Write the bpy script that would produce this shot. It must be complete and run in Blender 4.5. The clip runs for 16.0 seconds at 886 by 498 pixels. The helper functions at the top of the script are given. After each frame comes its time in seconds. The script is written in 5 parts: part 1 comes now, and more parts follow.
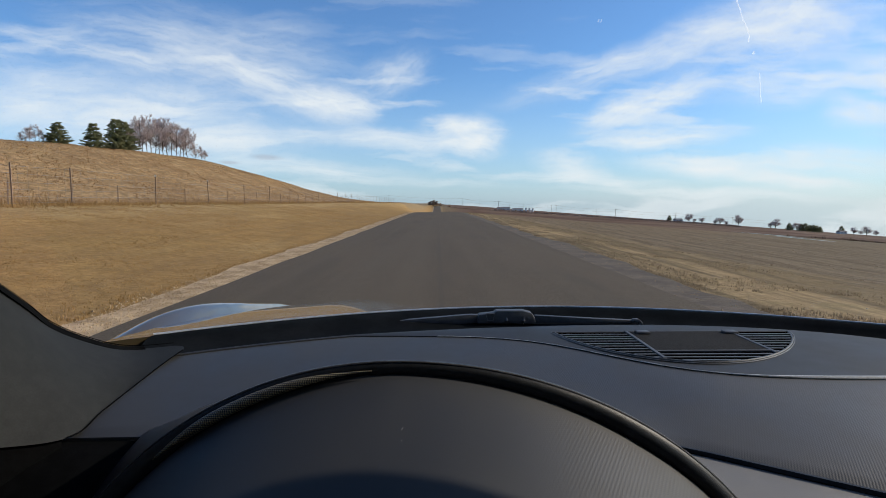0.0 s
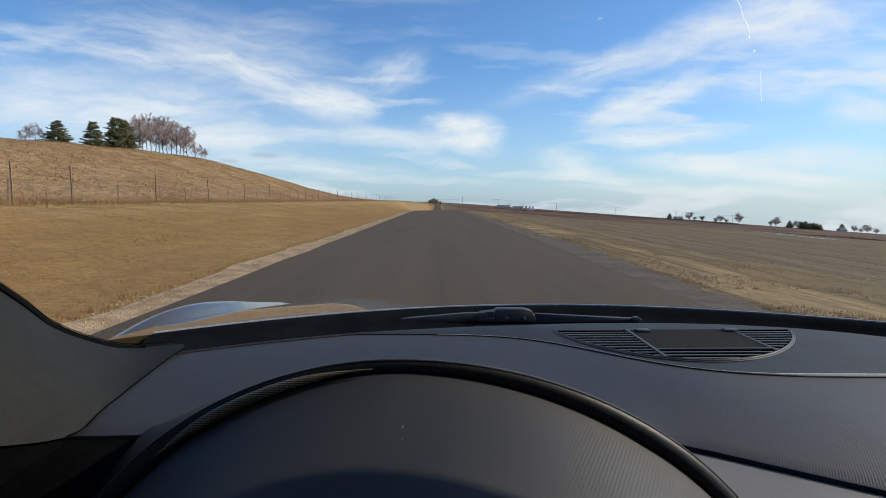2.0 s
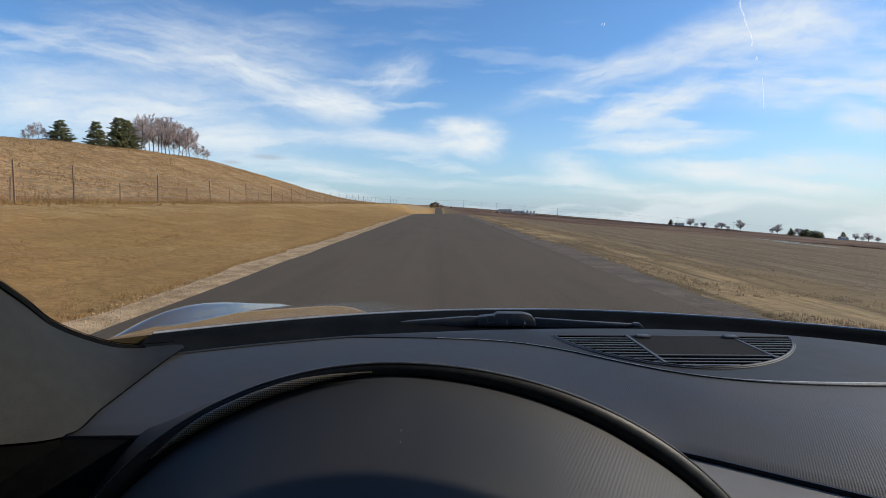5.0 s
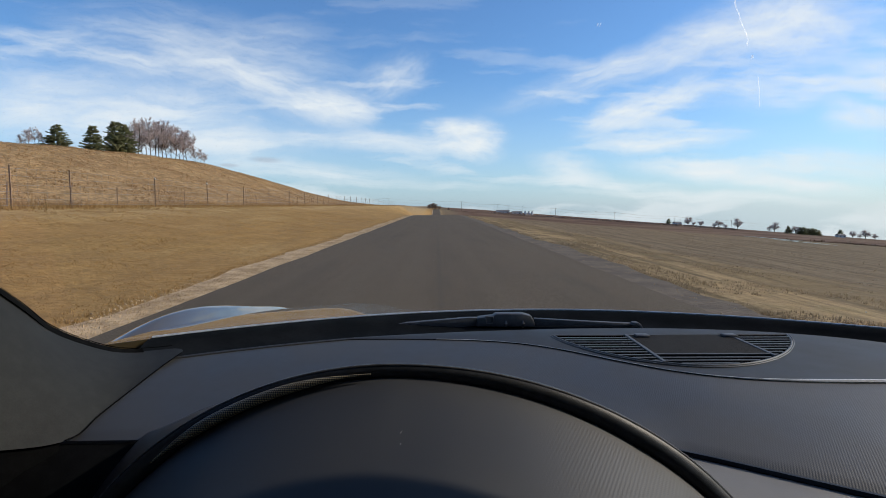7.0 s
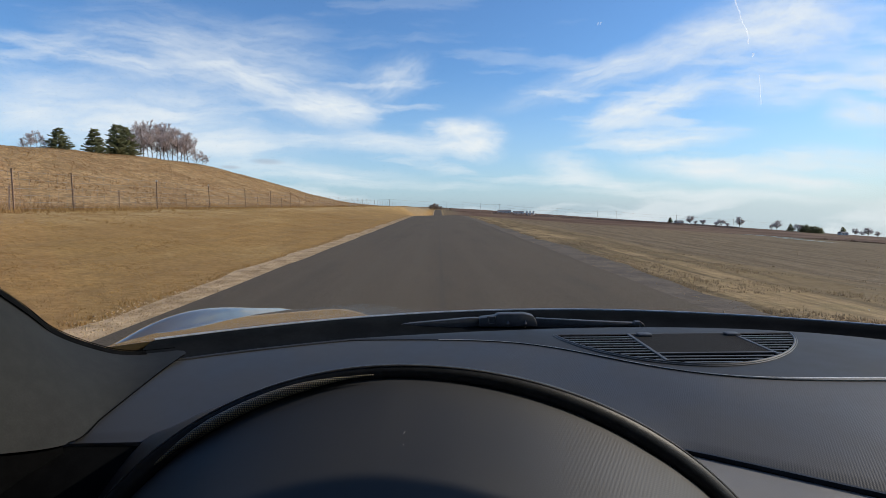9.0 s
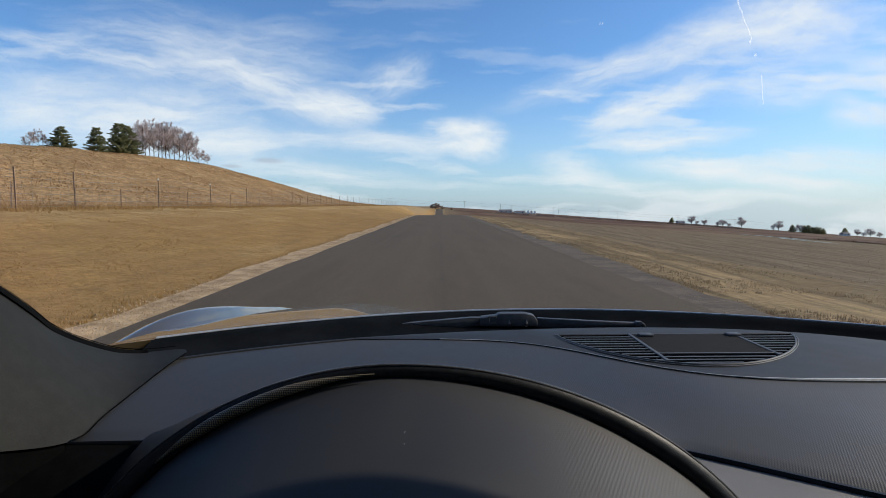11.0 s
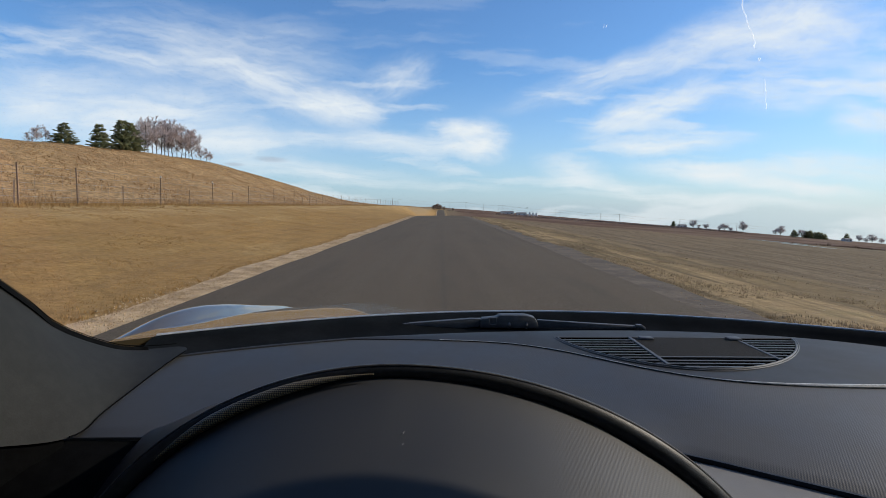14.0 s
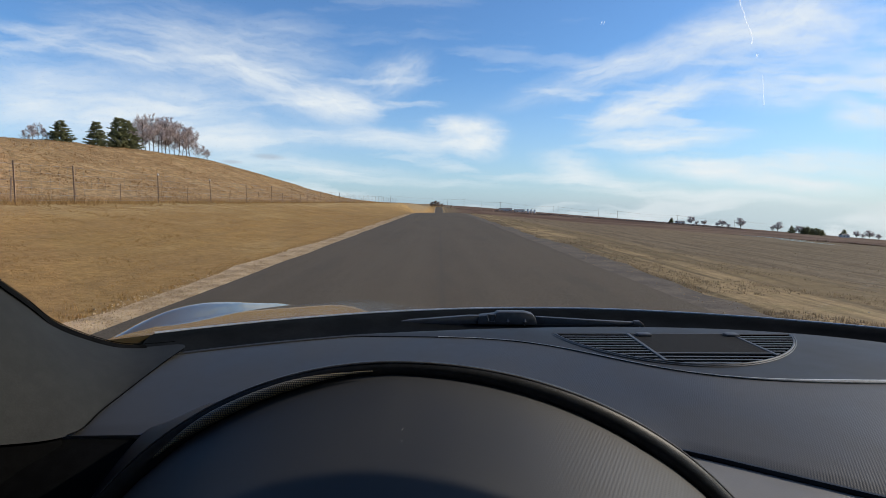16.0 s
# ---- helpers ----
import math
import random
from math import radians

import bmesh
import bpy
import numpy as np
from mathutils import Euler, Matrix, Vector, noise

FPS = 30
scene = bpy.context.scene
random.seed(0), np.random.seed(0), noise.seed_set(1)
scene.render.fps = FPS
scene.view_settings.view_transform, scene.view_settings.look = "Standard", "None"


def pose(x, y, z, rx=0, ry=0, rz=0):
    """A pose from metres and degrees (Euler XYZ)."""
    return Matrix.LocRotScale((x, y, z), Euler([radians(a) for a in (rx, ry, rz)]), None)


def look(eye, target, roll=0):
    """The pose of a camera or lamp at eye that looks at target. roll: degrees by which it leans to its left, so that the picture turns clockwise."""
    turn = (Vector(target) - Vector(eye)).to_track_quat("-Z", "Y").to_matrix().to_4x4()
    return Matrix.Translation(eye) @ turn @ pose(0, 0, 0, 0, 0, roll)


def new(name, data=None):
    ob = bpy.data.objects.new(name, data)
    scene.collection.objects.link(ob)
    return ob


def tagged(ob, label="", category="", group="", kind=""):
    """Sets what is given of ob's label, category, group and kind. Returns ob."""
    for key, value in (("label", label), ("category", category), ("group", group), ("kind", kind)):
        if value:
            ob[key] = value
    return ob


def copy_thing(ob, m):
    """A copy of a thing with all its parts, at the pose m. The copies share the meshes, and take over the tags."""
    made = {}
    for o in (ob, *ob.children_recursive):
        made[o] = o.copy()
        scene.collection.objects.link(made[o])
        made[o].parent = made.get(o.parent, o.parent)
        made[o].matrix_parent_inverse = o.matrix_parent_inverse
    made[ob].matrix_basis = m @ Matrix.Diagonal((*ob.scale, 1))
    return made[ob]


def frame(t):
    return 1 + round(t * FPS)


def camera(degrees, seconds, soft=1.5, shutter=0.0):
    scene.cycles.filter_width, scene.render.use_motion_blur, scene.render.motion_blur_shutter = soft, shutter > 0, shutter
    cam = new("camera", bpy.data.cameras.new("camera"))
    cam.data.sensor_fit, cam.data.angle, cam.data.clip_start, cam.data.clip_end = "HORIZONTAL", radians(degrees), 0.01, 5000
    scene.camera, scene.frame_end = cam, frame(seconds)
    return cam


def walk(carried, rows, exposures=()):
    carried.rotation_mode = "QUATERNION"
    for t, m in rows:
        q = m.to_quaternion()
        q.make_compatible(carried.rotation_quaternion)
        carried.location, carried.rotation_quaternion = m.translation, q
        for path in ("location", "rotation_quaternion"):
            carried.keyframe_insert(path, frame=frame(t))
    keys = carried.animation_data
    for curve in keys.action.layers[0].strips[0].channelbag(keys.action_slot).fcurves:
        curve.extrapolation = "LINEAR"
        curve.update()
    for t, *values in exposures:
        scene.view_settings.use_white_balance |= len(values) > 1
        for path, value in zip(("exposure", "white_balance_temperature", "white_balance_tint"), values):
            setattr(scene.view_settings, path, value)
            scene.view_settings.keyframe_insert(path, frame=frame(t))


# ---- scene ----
cam = camera(80.0, 16.0, soft=0.4)
PATH = [
    (0.0, pose(0, 0, 1.2, 85.03, 0.08, -0.67)),
    (0.5, pose(0, 0, 1.2, 85.05, -0.15, -0.60)),
    (1.0, pose(0, 0, 1.2, 84.85, -0.09, -0.55)),
    (1.5, pose(0, 0, 1.2, 84.76, 0.35, -0.62)),
    (2.0, pose(0, 0, 1.2, 84.84, 0.12, -0.65)),
    (2.5, pose(0, 0, 1.2, 84.64, -0.22, -0.61)),
    (3.0, pose(0, 0, 1.2, 84.71, 0.22, -0.73)),
    (3.5, pose(0, 0, 1.2, 85.27, -0.18, -0.76)),
    (4.0, pose(0, 0, 1.2, 85.06, -0.13, -0.51)),
    (6.5, pose(0, 0, 1.2, 85.52, -1.12, -0.66)),
    (7.0, pose(0, 0, 1.2, 85.35, -0.00, -0.74)),
    (7.5, pose(0, 0, 1.2, 85.17, -0.22, -0.54)),
    (8.0, pose(0, 0, 1.2, 85.16, 0.15, -0.60)),
    (8.5, pose(0, 0, 1.2, 85.20, 0.15, -0.56)),
    (9.0, pose(0, 0, 1.2, 85.39, 0.40, -0.59)),
    (11.5, pose(0, 0, 1.2, 85.29, 0.22, -0.43)),
    (12.0, pose(0, 0, 1.2, 84.61, 0.64, -0.34)),
    (12.5, pose(0, 0, 1.2, 84.87, 0.02, -0.36)),
    (13.0, pose(0, 0, 1.2, 85.36, -0.61, -0.33)),
    (13.5, pose(0, 0, 1.2, 85.35, 0.09, -0.30)),
    (14.0, pose(0, 0, 1.2, 85.42, -0.45, -0.27)),
    (14.5, pose(0, 0, 1.2, 85.48, -0.25, -0.25)),
    (15.0, pose(0, 0, 1.2, 85.21, -0.39, -0.19)),
    (15.5, pose(0, 0, 1.2, 85.25, -0.68, -0.37)),
    (16.0, pose(0, 0, 1.2, 85.10, -0.31, -0.47)),
]
walk(cam, PATH)
scene.view_settings.exposure = 0.22

# ---- sky and sun ----
SUN_ELEV, SUN_AZ = radians(30), radians(82)   # azimuth from +y towards +x


# cirrus bands: sideways and upward slope of the way to each, half length, half width, tilt in degrees, weight
CLOUDS_LEFT = [
    (-0.622, 0.281, 0.211, 0.018, -13, 0.70), (-0.315, 0.223, 0.211, 0.038, -21, 1.00), (-0.180, 0.181, 0.078, 0.030, -14, 0.80),
    (-0.085, 0.234, 0.087, 0.038, 25, 0.60), (-0.528, 0.308, 0.211, 0.029, -10, 0.45), (-0.471, 0.194, 0.128, 0.028, -5, 0.50),
    (-0.720, 0.182, 0.234, 0.051, -3, 0.55), (-0.139, 0.121, 0.223, 0.016, -3, 0.50), (-0.224, 0.066, 0.211, 0.017, -5, 0.60),
    (-0.547, 0.120, 0.367, 0.056, -3, 0.35),
]
CLOUDS_MID = [
    (0.070, 0.125, 0.069, 0.033, -6, 1.70), (0.019, 0.144, 0.067, 0.018, 4, 0.70), (-0.055, 0.113, 0.145, 0.019, -4, 0.90),
    (0.355, 0.258, 0.267, 0.030, 17, 0.75), (0.584, 0.337, 0.211, 0.050, 20, 0.90), (0.399, 0.188, 0.161, 0.031, 20, 0.85),
    (0.444, 0.122, 0.156, 0.018, 4, 1.15), (0.243, 0.075, 0.069, 0.024, -8, 1.00), (0.275, 0.056, 0.067, 0.011, 0, 0.60),
]
CLOUDS_RIGHT = [
    (0.722, 0.319, 0.178, 0.058, 0, 0.80), (0.643, 0.214, 0.161, 0.036, 3, 0.85), (0.801, 0.170, 0.083, 0.029, 0, 1.00),
    (0.532, 0.067, 0.195, 0.020, -5, 1.05), (0.779, 0.080, 0.139, 0.027, -5, 0.80), (0.567, 0.016, 0.289, 0.012, -3, 0.55),
    (0.833, 0.248, 0.078, 0.033, -8, 0.70), (0.674, 0.037, 0.178, 0.013, -4, 0.70),
]
CLOUDS_LOW = [(0.30, 0.045, 0.17, 0.010, -2, 0.7), (0.55, 0.062, 0.13, 0.010, -4, 0.8), (0.70, 0.040, 0.14, 0.009, -2, 0.7), (0.42, 0.024, 0.20, 0.007, -1, 0.5), (-0.05, 0.040, 0.20, 0.008, -2, 0.4)]
CLOUDS_VEIL = [(-0.546, 0.136, 0.401, 0.078, -3, 0.45), (-0.676, 0.222, 0.245, 0.056, -5, 0.40), (-0.354, 0.299, 0.256, 0.045, -14, 0.40), (-0.459, 0.243, 0.200, 0.045, -12, 0.30)]
CLOUDS = CLOUDS_VEIL + CLOUDS_LOW + CLOUDS_LEFT + CLOUDS_MID + CLOUDS_RIGHT


def make_world():
    w = bpy.data.worlds.new("sky")
    scene.world = w
    w.use_nodes = True
    n, l = w.node_tree.nodes, w.node_tree.links
    n.clear()

    def node(kind, **props):
        nd = n.new(kind)
        if "operation" in props:
            nd.operation = props["operation"]
        if "use_clamp" in props:
            nd.use_clamp = props["use_clamp"]
        if "interpolation_type" in props:
            nd.interpolation_type = props["interpolation_type"]
        if "vector_type" in props:
            nd.vector_type = props["vector_type"]
        if "data_type" in props:
            nd.data_type = props["data_type"]
        if "blend_type" in props:
            nd.blend_type = props["blend_type"]
        return nd

    def math_node(op, a, b=None, clamp=False):
        nd = node("ShaderNodeMath", operation=op, use_clamp=clamp)
        for i, v in enumerate((a, b)):
            if v is None:
                continue
            if isinstance(v, (int, float)):
                nd.inputs[i].default_value = v
            else:
                l.new(v, nd.inputs[i])
        return nd.outputs[0]

    sky = node("ShaderNodeTexSky")
    sky.sky_type, sky.sun_disc = "NISHITA", False
    sky.sun_elevation, sky.sun_rotation = SUN_ELEV, SUN_AZ
    sky.air_density, sky.dust_density, sky.ozone_density = 1.0, 0.6, 2.0
    tc = node("ShaderNodeTexCoord")
    sep = node("ShaderNodeSeparateXYZ")
    l.new(tc.outputs["Generated"], sep.inputs[0])
    x, y, z = sep.outputs
    ahead = math_node("MAXIMUM", math_node("ABSOLUTE", y), 0.02)
    side, up = math_node("DIVIDE", x, ahead), math_node("DIVIDE", z, ahead)
    comb = node("ShaderNodeCombineXYZ")
    l.new(side, comb.inputs[0]), l.new(up, comb.inputs[1])
    # ragged edges: the coordinates are shifted by noise
    warp = node("ShaderNodeTexNoise")
    warp.inputs["Scale"].default_value, warp.inputs["Detail"].default_value = 7.0, 6.0
    warp.inputs["Roughness"].default_value = 0.6
    l.new(comb.outputs[0], warp.inputs["Vector"])
    sub = node("ShaderNodeVectorMath", operation="SUBTRACT")
    l.new(warp.outputs["Color"], sub.inputs[0])
    sub.inputs[1].default_value = (0.5, 0.5, 0.5)
    scl = node("ShaderNodeVectorMath", operation="MULTIPLY")
    l.new(sub.outputs[0], scl.inputs[0])
    scl.inputs[1].default_value = (0.085, 0.040, 0)
    at = node("ShaderNodeVectorMath", operation="ADD")
    l.new(comb.outputs[0], at.inputs[0]), l.new(scl.outputs[0], at.inputs[1])
    total = None
    for L, E, hl, hw, tilt, weight in CLOUDS:
        mp = node("ShaderNodeMapping", vector_type="TEXTURE")
        mp.inputs["Location"].default_value = (L, E, 0)
        mp.inputs["Rotation"].default_value = (0, 0, radians(tilt))
        mp.inputs["Scale"].default_value = (hl * 1.25, hw * 1.5, 1)
        l.new(at.outputs[0], mp.inputs["Vector"])
        ln = node("ShaderNodeVectorMath", operation="LENGTH")
        l.new(mp.outputs[0], ln.inputs[0])
        fall = node("ShaderNodeMapRange", interpolation_type="SMOOTHSTEP")
        fall.inputs["From Min"].default_value, fall.inputs["From Max"].default_value = 1.0, 0.0
        fall.inputs["To Max"].default_value = weight
        l.new(ln.outputs["Value"], fall.inputs["Value"])
        # fibres drawn out along the band
        st = node("ShaderNodeMapping")
        st.inputs["Location"].default_value = (7.3 * L, 5.1 * E + tilt, 0)
        st.inputs["Scale"].default_value = (1.1 + 2.2 * hl, 2.0, 1)
        fb = node("ShaderNodeTexNoise")
        fb.inputs["Scale"].default_value, fb.inputs["Detail"].default_value = 1.3, 7.0
        fb.inputs["Roughness"].default_value = 0.65
        l.new(mp.outputs[0], st.inputs["Vector"]), l.new(st.outputs[0], fb.inputs["Vector"])
        fr = node("ShaderNodeMapRange")
        fr.inputs["From Min"].default_value, fr.inputs["From Max"].default_value = 0.34, 0.66
        fr.inputs["To Min"].default_value, fr.inputs["To Max"].default_value = 0.4, 1.3
        l.new(fb.outputs["Fac"], fr.inputs["Value"])
        one = math_node("MULTIPLY", fall.outputs[0], fr.outputs[0])
        total = one if total is None else math_node("ADD", total, one)
    # fine fibres within the bands
    mp = node("ShaderNodeMapping")
    mp.inputs["Rotation"].default_value = (0, 0, radians(8))
    mp.inputs["Scale"].default_value = (5.0, 16.0, 1)
    l.new(at.outputs[0], mp.inputs["Vector"])
    fib = node("ShaderNodeTexNoise")
    fib.inputs["Scale"].default_value, fib.inputs["Detail"].default_value = 1.0, 8.0
    fib.inputs["Roughness"].default_value = 0.62
    l.new(mp.outputs[0], fib.inputs["Vector"])
    fibre = node("ShaderNodeMapRange")
    fibre.inputs["From Min"].default_value, fibre.inputs["From Max"].default_value = 0.30, 0.70
    fibre.inputs["To Min"].default_value, fibre.inputs["To Max"].default_value = 0.40, 1.3
    l.new(fib.outputs["Fac"], fibre.inputs["Value"])
    # a thin veil everywhere
    veil = node("ShaderNodeTexNoise")
    veil.inputs["Scale"].default_value, veil.inputs["Detail"].default_value = 2.2, 7.0
    mp2 = node("ShaderNodeMapping")
    mp2.inputs["Scale"].default_value = (1.5, 9.5, 1)
    mp2.inputs["Rotation"].default_value = (0, 0, radians(-3))
    l.new(at.outputs[0], mp2.inputs["Vector"]), l.new(mp2.outputs[0], veil.inputs["Vector"])
    vr = node("ShaderNodeMapRange", interpolation_type="SMOOTHSTEP")
    vr.inputs["From Min"].default_value, vr.inputs["From Max"].default_value = 0.50, 0.64
    vr.inputs["To Max"].default_value = 0.6
    l.new(veil.outputs["Fac"], vr.inputs["Value"])
    low = node("ShaderNodeMapRange", interpolation_type="SMOOTHSTEP")
    low.inputs["From Min"].default_value, low.inputs["From Max"].default_value = 0.16, 0.30
    low.inputs["To Min"].default_value, low.inputs["To Max"].default_value = 1.0, 0.22
    l.new(z, low.inputs["Value"])
    cover = math_node("MULTIPLY", math_node("ADD", total, math_node("MULTIPLY", vr.outputs[0], low.outputs[0])), fibre.outputs[0])
    # bright haze low down on the sunward side
    near = node("ShaderNodeMapRange", interpolation_type="SMOOTHSTEP")
    near.inputs["From Min"].default_value, near.inputs["From Max"].default_value = 0.07, 0.0
    l.new(z, near.inputs["Value"])
    sunny = node("ShaderNodeMapRange", interpolation_type="SMOOTHSTEP")
    sunny.inputs["From Min"].default_value, sunny.inputs["From Max"].default_value = 0.0, 0.55
    sunny.inputs["To Max"].default_value = 0.18
    l.new(x, sunny.inputs["Value"])
    cover = math_node("ADD", cover, math_node("MULTIPLY", near.outputs[0], sunny.outputs[0]))
    cover = math_node("DIVIDE", cover, math_node("ADD", cover, 0.90))
    cover = math_node("MULTIPLY", math_node("POWER", cover, 1.25), 1.62, clamp=True)
    # pale haze towards the horizon
    hz = node("ShaderNodeMapRange", interpolation_type="SMOOTHSTEP")
    hz.inputs["From Min"].default_value, hz.inputs["From Max"].default_value = 0.26, -0.02
    hz.inputs["To Max"].default_value = 0.46
    l.new(z, hz.inputs["Value"])
    tint = node("ShaderNodeMix", data_type="RGBA", blend_type="MULTIPLY")
    tint.inputs[0].default_value = 1.0
    tint.inputs[7].default_value = SKY_TINT
    l.new(sky.outputs[0], tint.inputs[6])
    m1 = node("ShaderNodeMix", data_type="RGBA")
    m1.inputs[7].default_value = HAZE
    l.new(hz.outputs[0], m1.inputs[0]), l.new(tint.outputs[2], m1.inputs[6])
    m2 = node("ShaderNodeMix", data_type="RGBA")
    m2.inputs[7].default_value = CLOUD
    l.new(cover, m2.inputs[0]), l.new(m1.outputs[2], m2.inputs[6])
    # two small grey scraps of low cloud
    scraps = None
    for L, E, hl, hw in ((-0.318, 0.086, 0.040, 0.0075), (-0.387, 0.076, 0.026, 0.0050)):
        mp = node("ShaderNodeMapping", vector_type="TEXTURE")
        mp.inputs["Location"].default_value = (L, E, 0)
        mp.inputs["Rotation"].default_value = (0, 0, radians(-3))
        mp.inputs["Scale"].default_value = (hl, hw, 1)
        l.new(comb.outputs[0], mp.inputs["Vector"])
        ln = node("ShaderNodeVectorMath", operation="LENGTH")
        l.new(mp.outputs[0], ln.inputs[0])
        fall = node("ShaderNodeMapRange", interpolation_type="SMOOTHSTEP")
        fall.inputs["From Min"].default_value, fall.inputs["From Max"].default_value = 1.0, 0.2
        fall.inputs["To Max"].default_value = 0.6
        l.new(ln.outputs["Value"], fall.inputs["Value"])
        ahead_only = math_node("MULTIPLY", fall.outputs[0], math_node("GREATER_THAN", y, 0.0))
        scraps = ahead_only if scraps is None else math_node("ADD", scraps, ahead_only)
    m3 = node("ShaderNodeMix", data_type="RGBA")
    m3.inputs[7].default_value = (3.9, 4.4, 5.3, 1)
    l.new(scraps, m3.inputs[0]), l.new(m2.outputs[2], m3.inputs[6])
    # added glow round the sun, out of view, to brighten the dashboard's right
    dot = node("ShaderNodeVectorMath", operation="DOT_PRODUCT")
    dot.inputs[1].default_value = (math.sin(SUN_AZ) * math.cos(SUN_ELEV), math.cos(SUN_AZ) * math.cos(SUN_ELEV), math.sin(SUN_ELEV))
    l.new(tc.outputs["Generated"], dot.inputs[0])
    ring = math_node("MULTIPLY", math_node("POWER", math_node("MAXIMUM", dot.outputs["Value"], 0.0), 22.0), 1.0)
    glow = node("ShaderNodeMix", data_type="RGBA", blend_type="ADD")
    glow.inputs[7].default_value = SUN_SIDE_GLOW
    l.new(ring, glow.inputs[0]), l.new(m3.outputs[2], glow.inputs[6])
    bg = node("ShaderNodeBackground")
    bg.inputs["Strength"].default_value = SKY_STRENGTH
    l.new(glow.outputs[2], bg.inputs["Color"])
    out = node("ShaderNodeOutputWorld")
    l.new(bg.outputs[0], out.inputs["Surface"])


SKY_STRENGTH = 0.10
SKY_TINT = (0.72, 1.03, 1.38, 1)
HAZE = (4.7, 5.9, 7.6, 1)
CLOUD = (7.5, 7.8, 8.1, 1)
SUN_SIDE_GLOW = (19.0, 16.8, 13.8, 1)
make_world()
sun = new("sun", bpy.data.lights.new("sun", "SUN"))
sun.data.energy, sun.data.angle, sun.data.color = 3.5, radians(0.6), (1.0, 0.88, 0.72)
sun_way = Vector((math.sin(SUN_AZ) * math.cos(SUN_ELEV), math.cos(SUN_AZ) * math.cos(SUN_ELEV), math.sin(SUN_ELEV)))
sun.matrix_world = look(sun_way * 50, (0, 0, 0))

# ---- materials ----


class Mat:
    """A node material with a principled surface and short ways to add texture."""

    def __init__(self, name, color, rough=0.6, metal=0.0, spec=0.5):
        self.m = bpy.data.materials.new(name)
        self.m.use_nodes = True
        self.n, self.l = self.m.node_tree.nodes, self.m.node_tree.links
        self.p = self.n["Principled BSDF"]
        self.p.inputs["Base Color"].default_value = (*color, 1)
        self.p.inputs["Roughness"].default_value = rough
        self.p.inputs["Metallic"].default_value = metal
        self.p.inputs["Specular IOR Level"].default_value = spec
        self.pos = self.n.new("ShaderNodeTexCoord").outputs["Object"]

    def coords(self, scale):
        mp = self.n.new("ShaderNodeMapping")
        mp.inputs["Scale"].default_value = scale
        self.l.new(self.pos, mp.inputs["Vector"])
        return mp.outputs[0]

    def noise(self, scale, detail=5.0, rough=0.55, stretch=(1, 1, 1)):
        nd = self.n.new("ShaderNodeTexNoise")
        nd.inputs["Scale"].default_value = scale
        nd.inputs["Detail"].default_value = detail
        nd.inputs["Roughness"].default_value = rough
        self.l.new(self.coords(stretch), nd.inputs["Vector"])
        return nd.outputs["Fac"]

    def ramp(self, fac, stops):
        nd = self.n.new("ShaderNodeValToRGB")
        e = nd.color_ramp.elements
        while len(e) < len(stops):
            e.new(0.5)
        for el, (at, c) in zip(e, stops):
            el.position, el.color = at, (*c, 1)
        self.l.new(fac, nd.inputs[0])
        return nd.outputs[0]

    def mix(self, fac, a, b, blend="MIX"):
        nd = self.n.new("ShaderNodeMix")
        nd.data_type, nd.blend_type = "RGBA", blend
        for i, v in ((0, fac), (6, a), (7, b)):
            if isinstance(v, (int, float)):
                nd.inputs[i].default_value = v
            elif isinstance(v, tuple):
                nd.inputs[i].default_value = (*v, 1)
            else:
                self.l.new(v, nd.inputs[i])
        return nd.outputs[2]

    def range(self, v, a, b, c=0.0, d=1.0):
        nd = self.n.new("ShaderNodeMapRange")
        nd.interpolation_type = "SMOOTHSTEP"
        for k, x in zip(("From Min", "From Max", "To Min", "To Max"), (a, b, c, d)):
            nd.inputs[k].default_value = x
        self.l.new(v, nd.inputs["Value"])
        return nd.outputs[0]

    def calc(self, op, a, b=0.0):
        nd = self.n.new("ShaderNodeMath")
        nd.operation = op
        for i, v in enumerate((a, b)):
            if isinstance(v, (int, float)):
                nd.inputs[i].default_value = v
            else:
                self.l.new(v, nd.inputs[i])
        return nd.outputs[0]

    def color(self, sock):
        self.l.new(sock, self.p.inputs["Base Color"])
        return self

    def roughness(self, sock):
        self.l.new(sock, self.p.inputs["Roughness"])
        return self

    def bump(self, sock, strength, dist):
        nd = self.n.new("ShaderNodeBump")
        nd.inputs["Strength"].default_value, nd.inputs["Distance"].default_value = strength, dist
        self.l.new(sock, nd.inputs["Height"])
        self.l.new(nd.outputs[0], self.p.inputs["Normal"])
        return self

    def xyz(self):
        s = self.n.new("ShaderNodeSeparateXYZ")
        self.l.new(self.pos, s.inputs[0])
        return s.outputs


def mottled(name, a, b, scale, rough=0.85, bump=0.0, dist=0.01, stretch=(1, 1, 1), metal=0.0, spec=0.3):
    m = Mat(name, a, rough, metal, spec)
    big = m.noise(scale, 6, 0.6, stretch)
    fine = m.noise(scale * 9, 4, 0.6, stretch)
    c = m.mix(m.range(big, 0.35, 0.65), a, b)
    c = m.mix(0.35, c, m.ramp(fine, [(0.3, (0.25, 0.25, 0.25)), (0.7, (0.75, 0.75, 0.75))]), "OVERLAY")
    m.color(c)
    if bump:
        m.bump(fine, bump, dist)
    return m.m


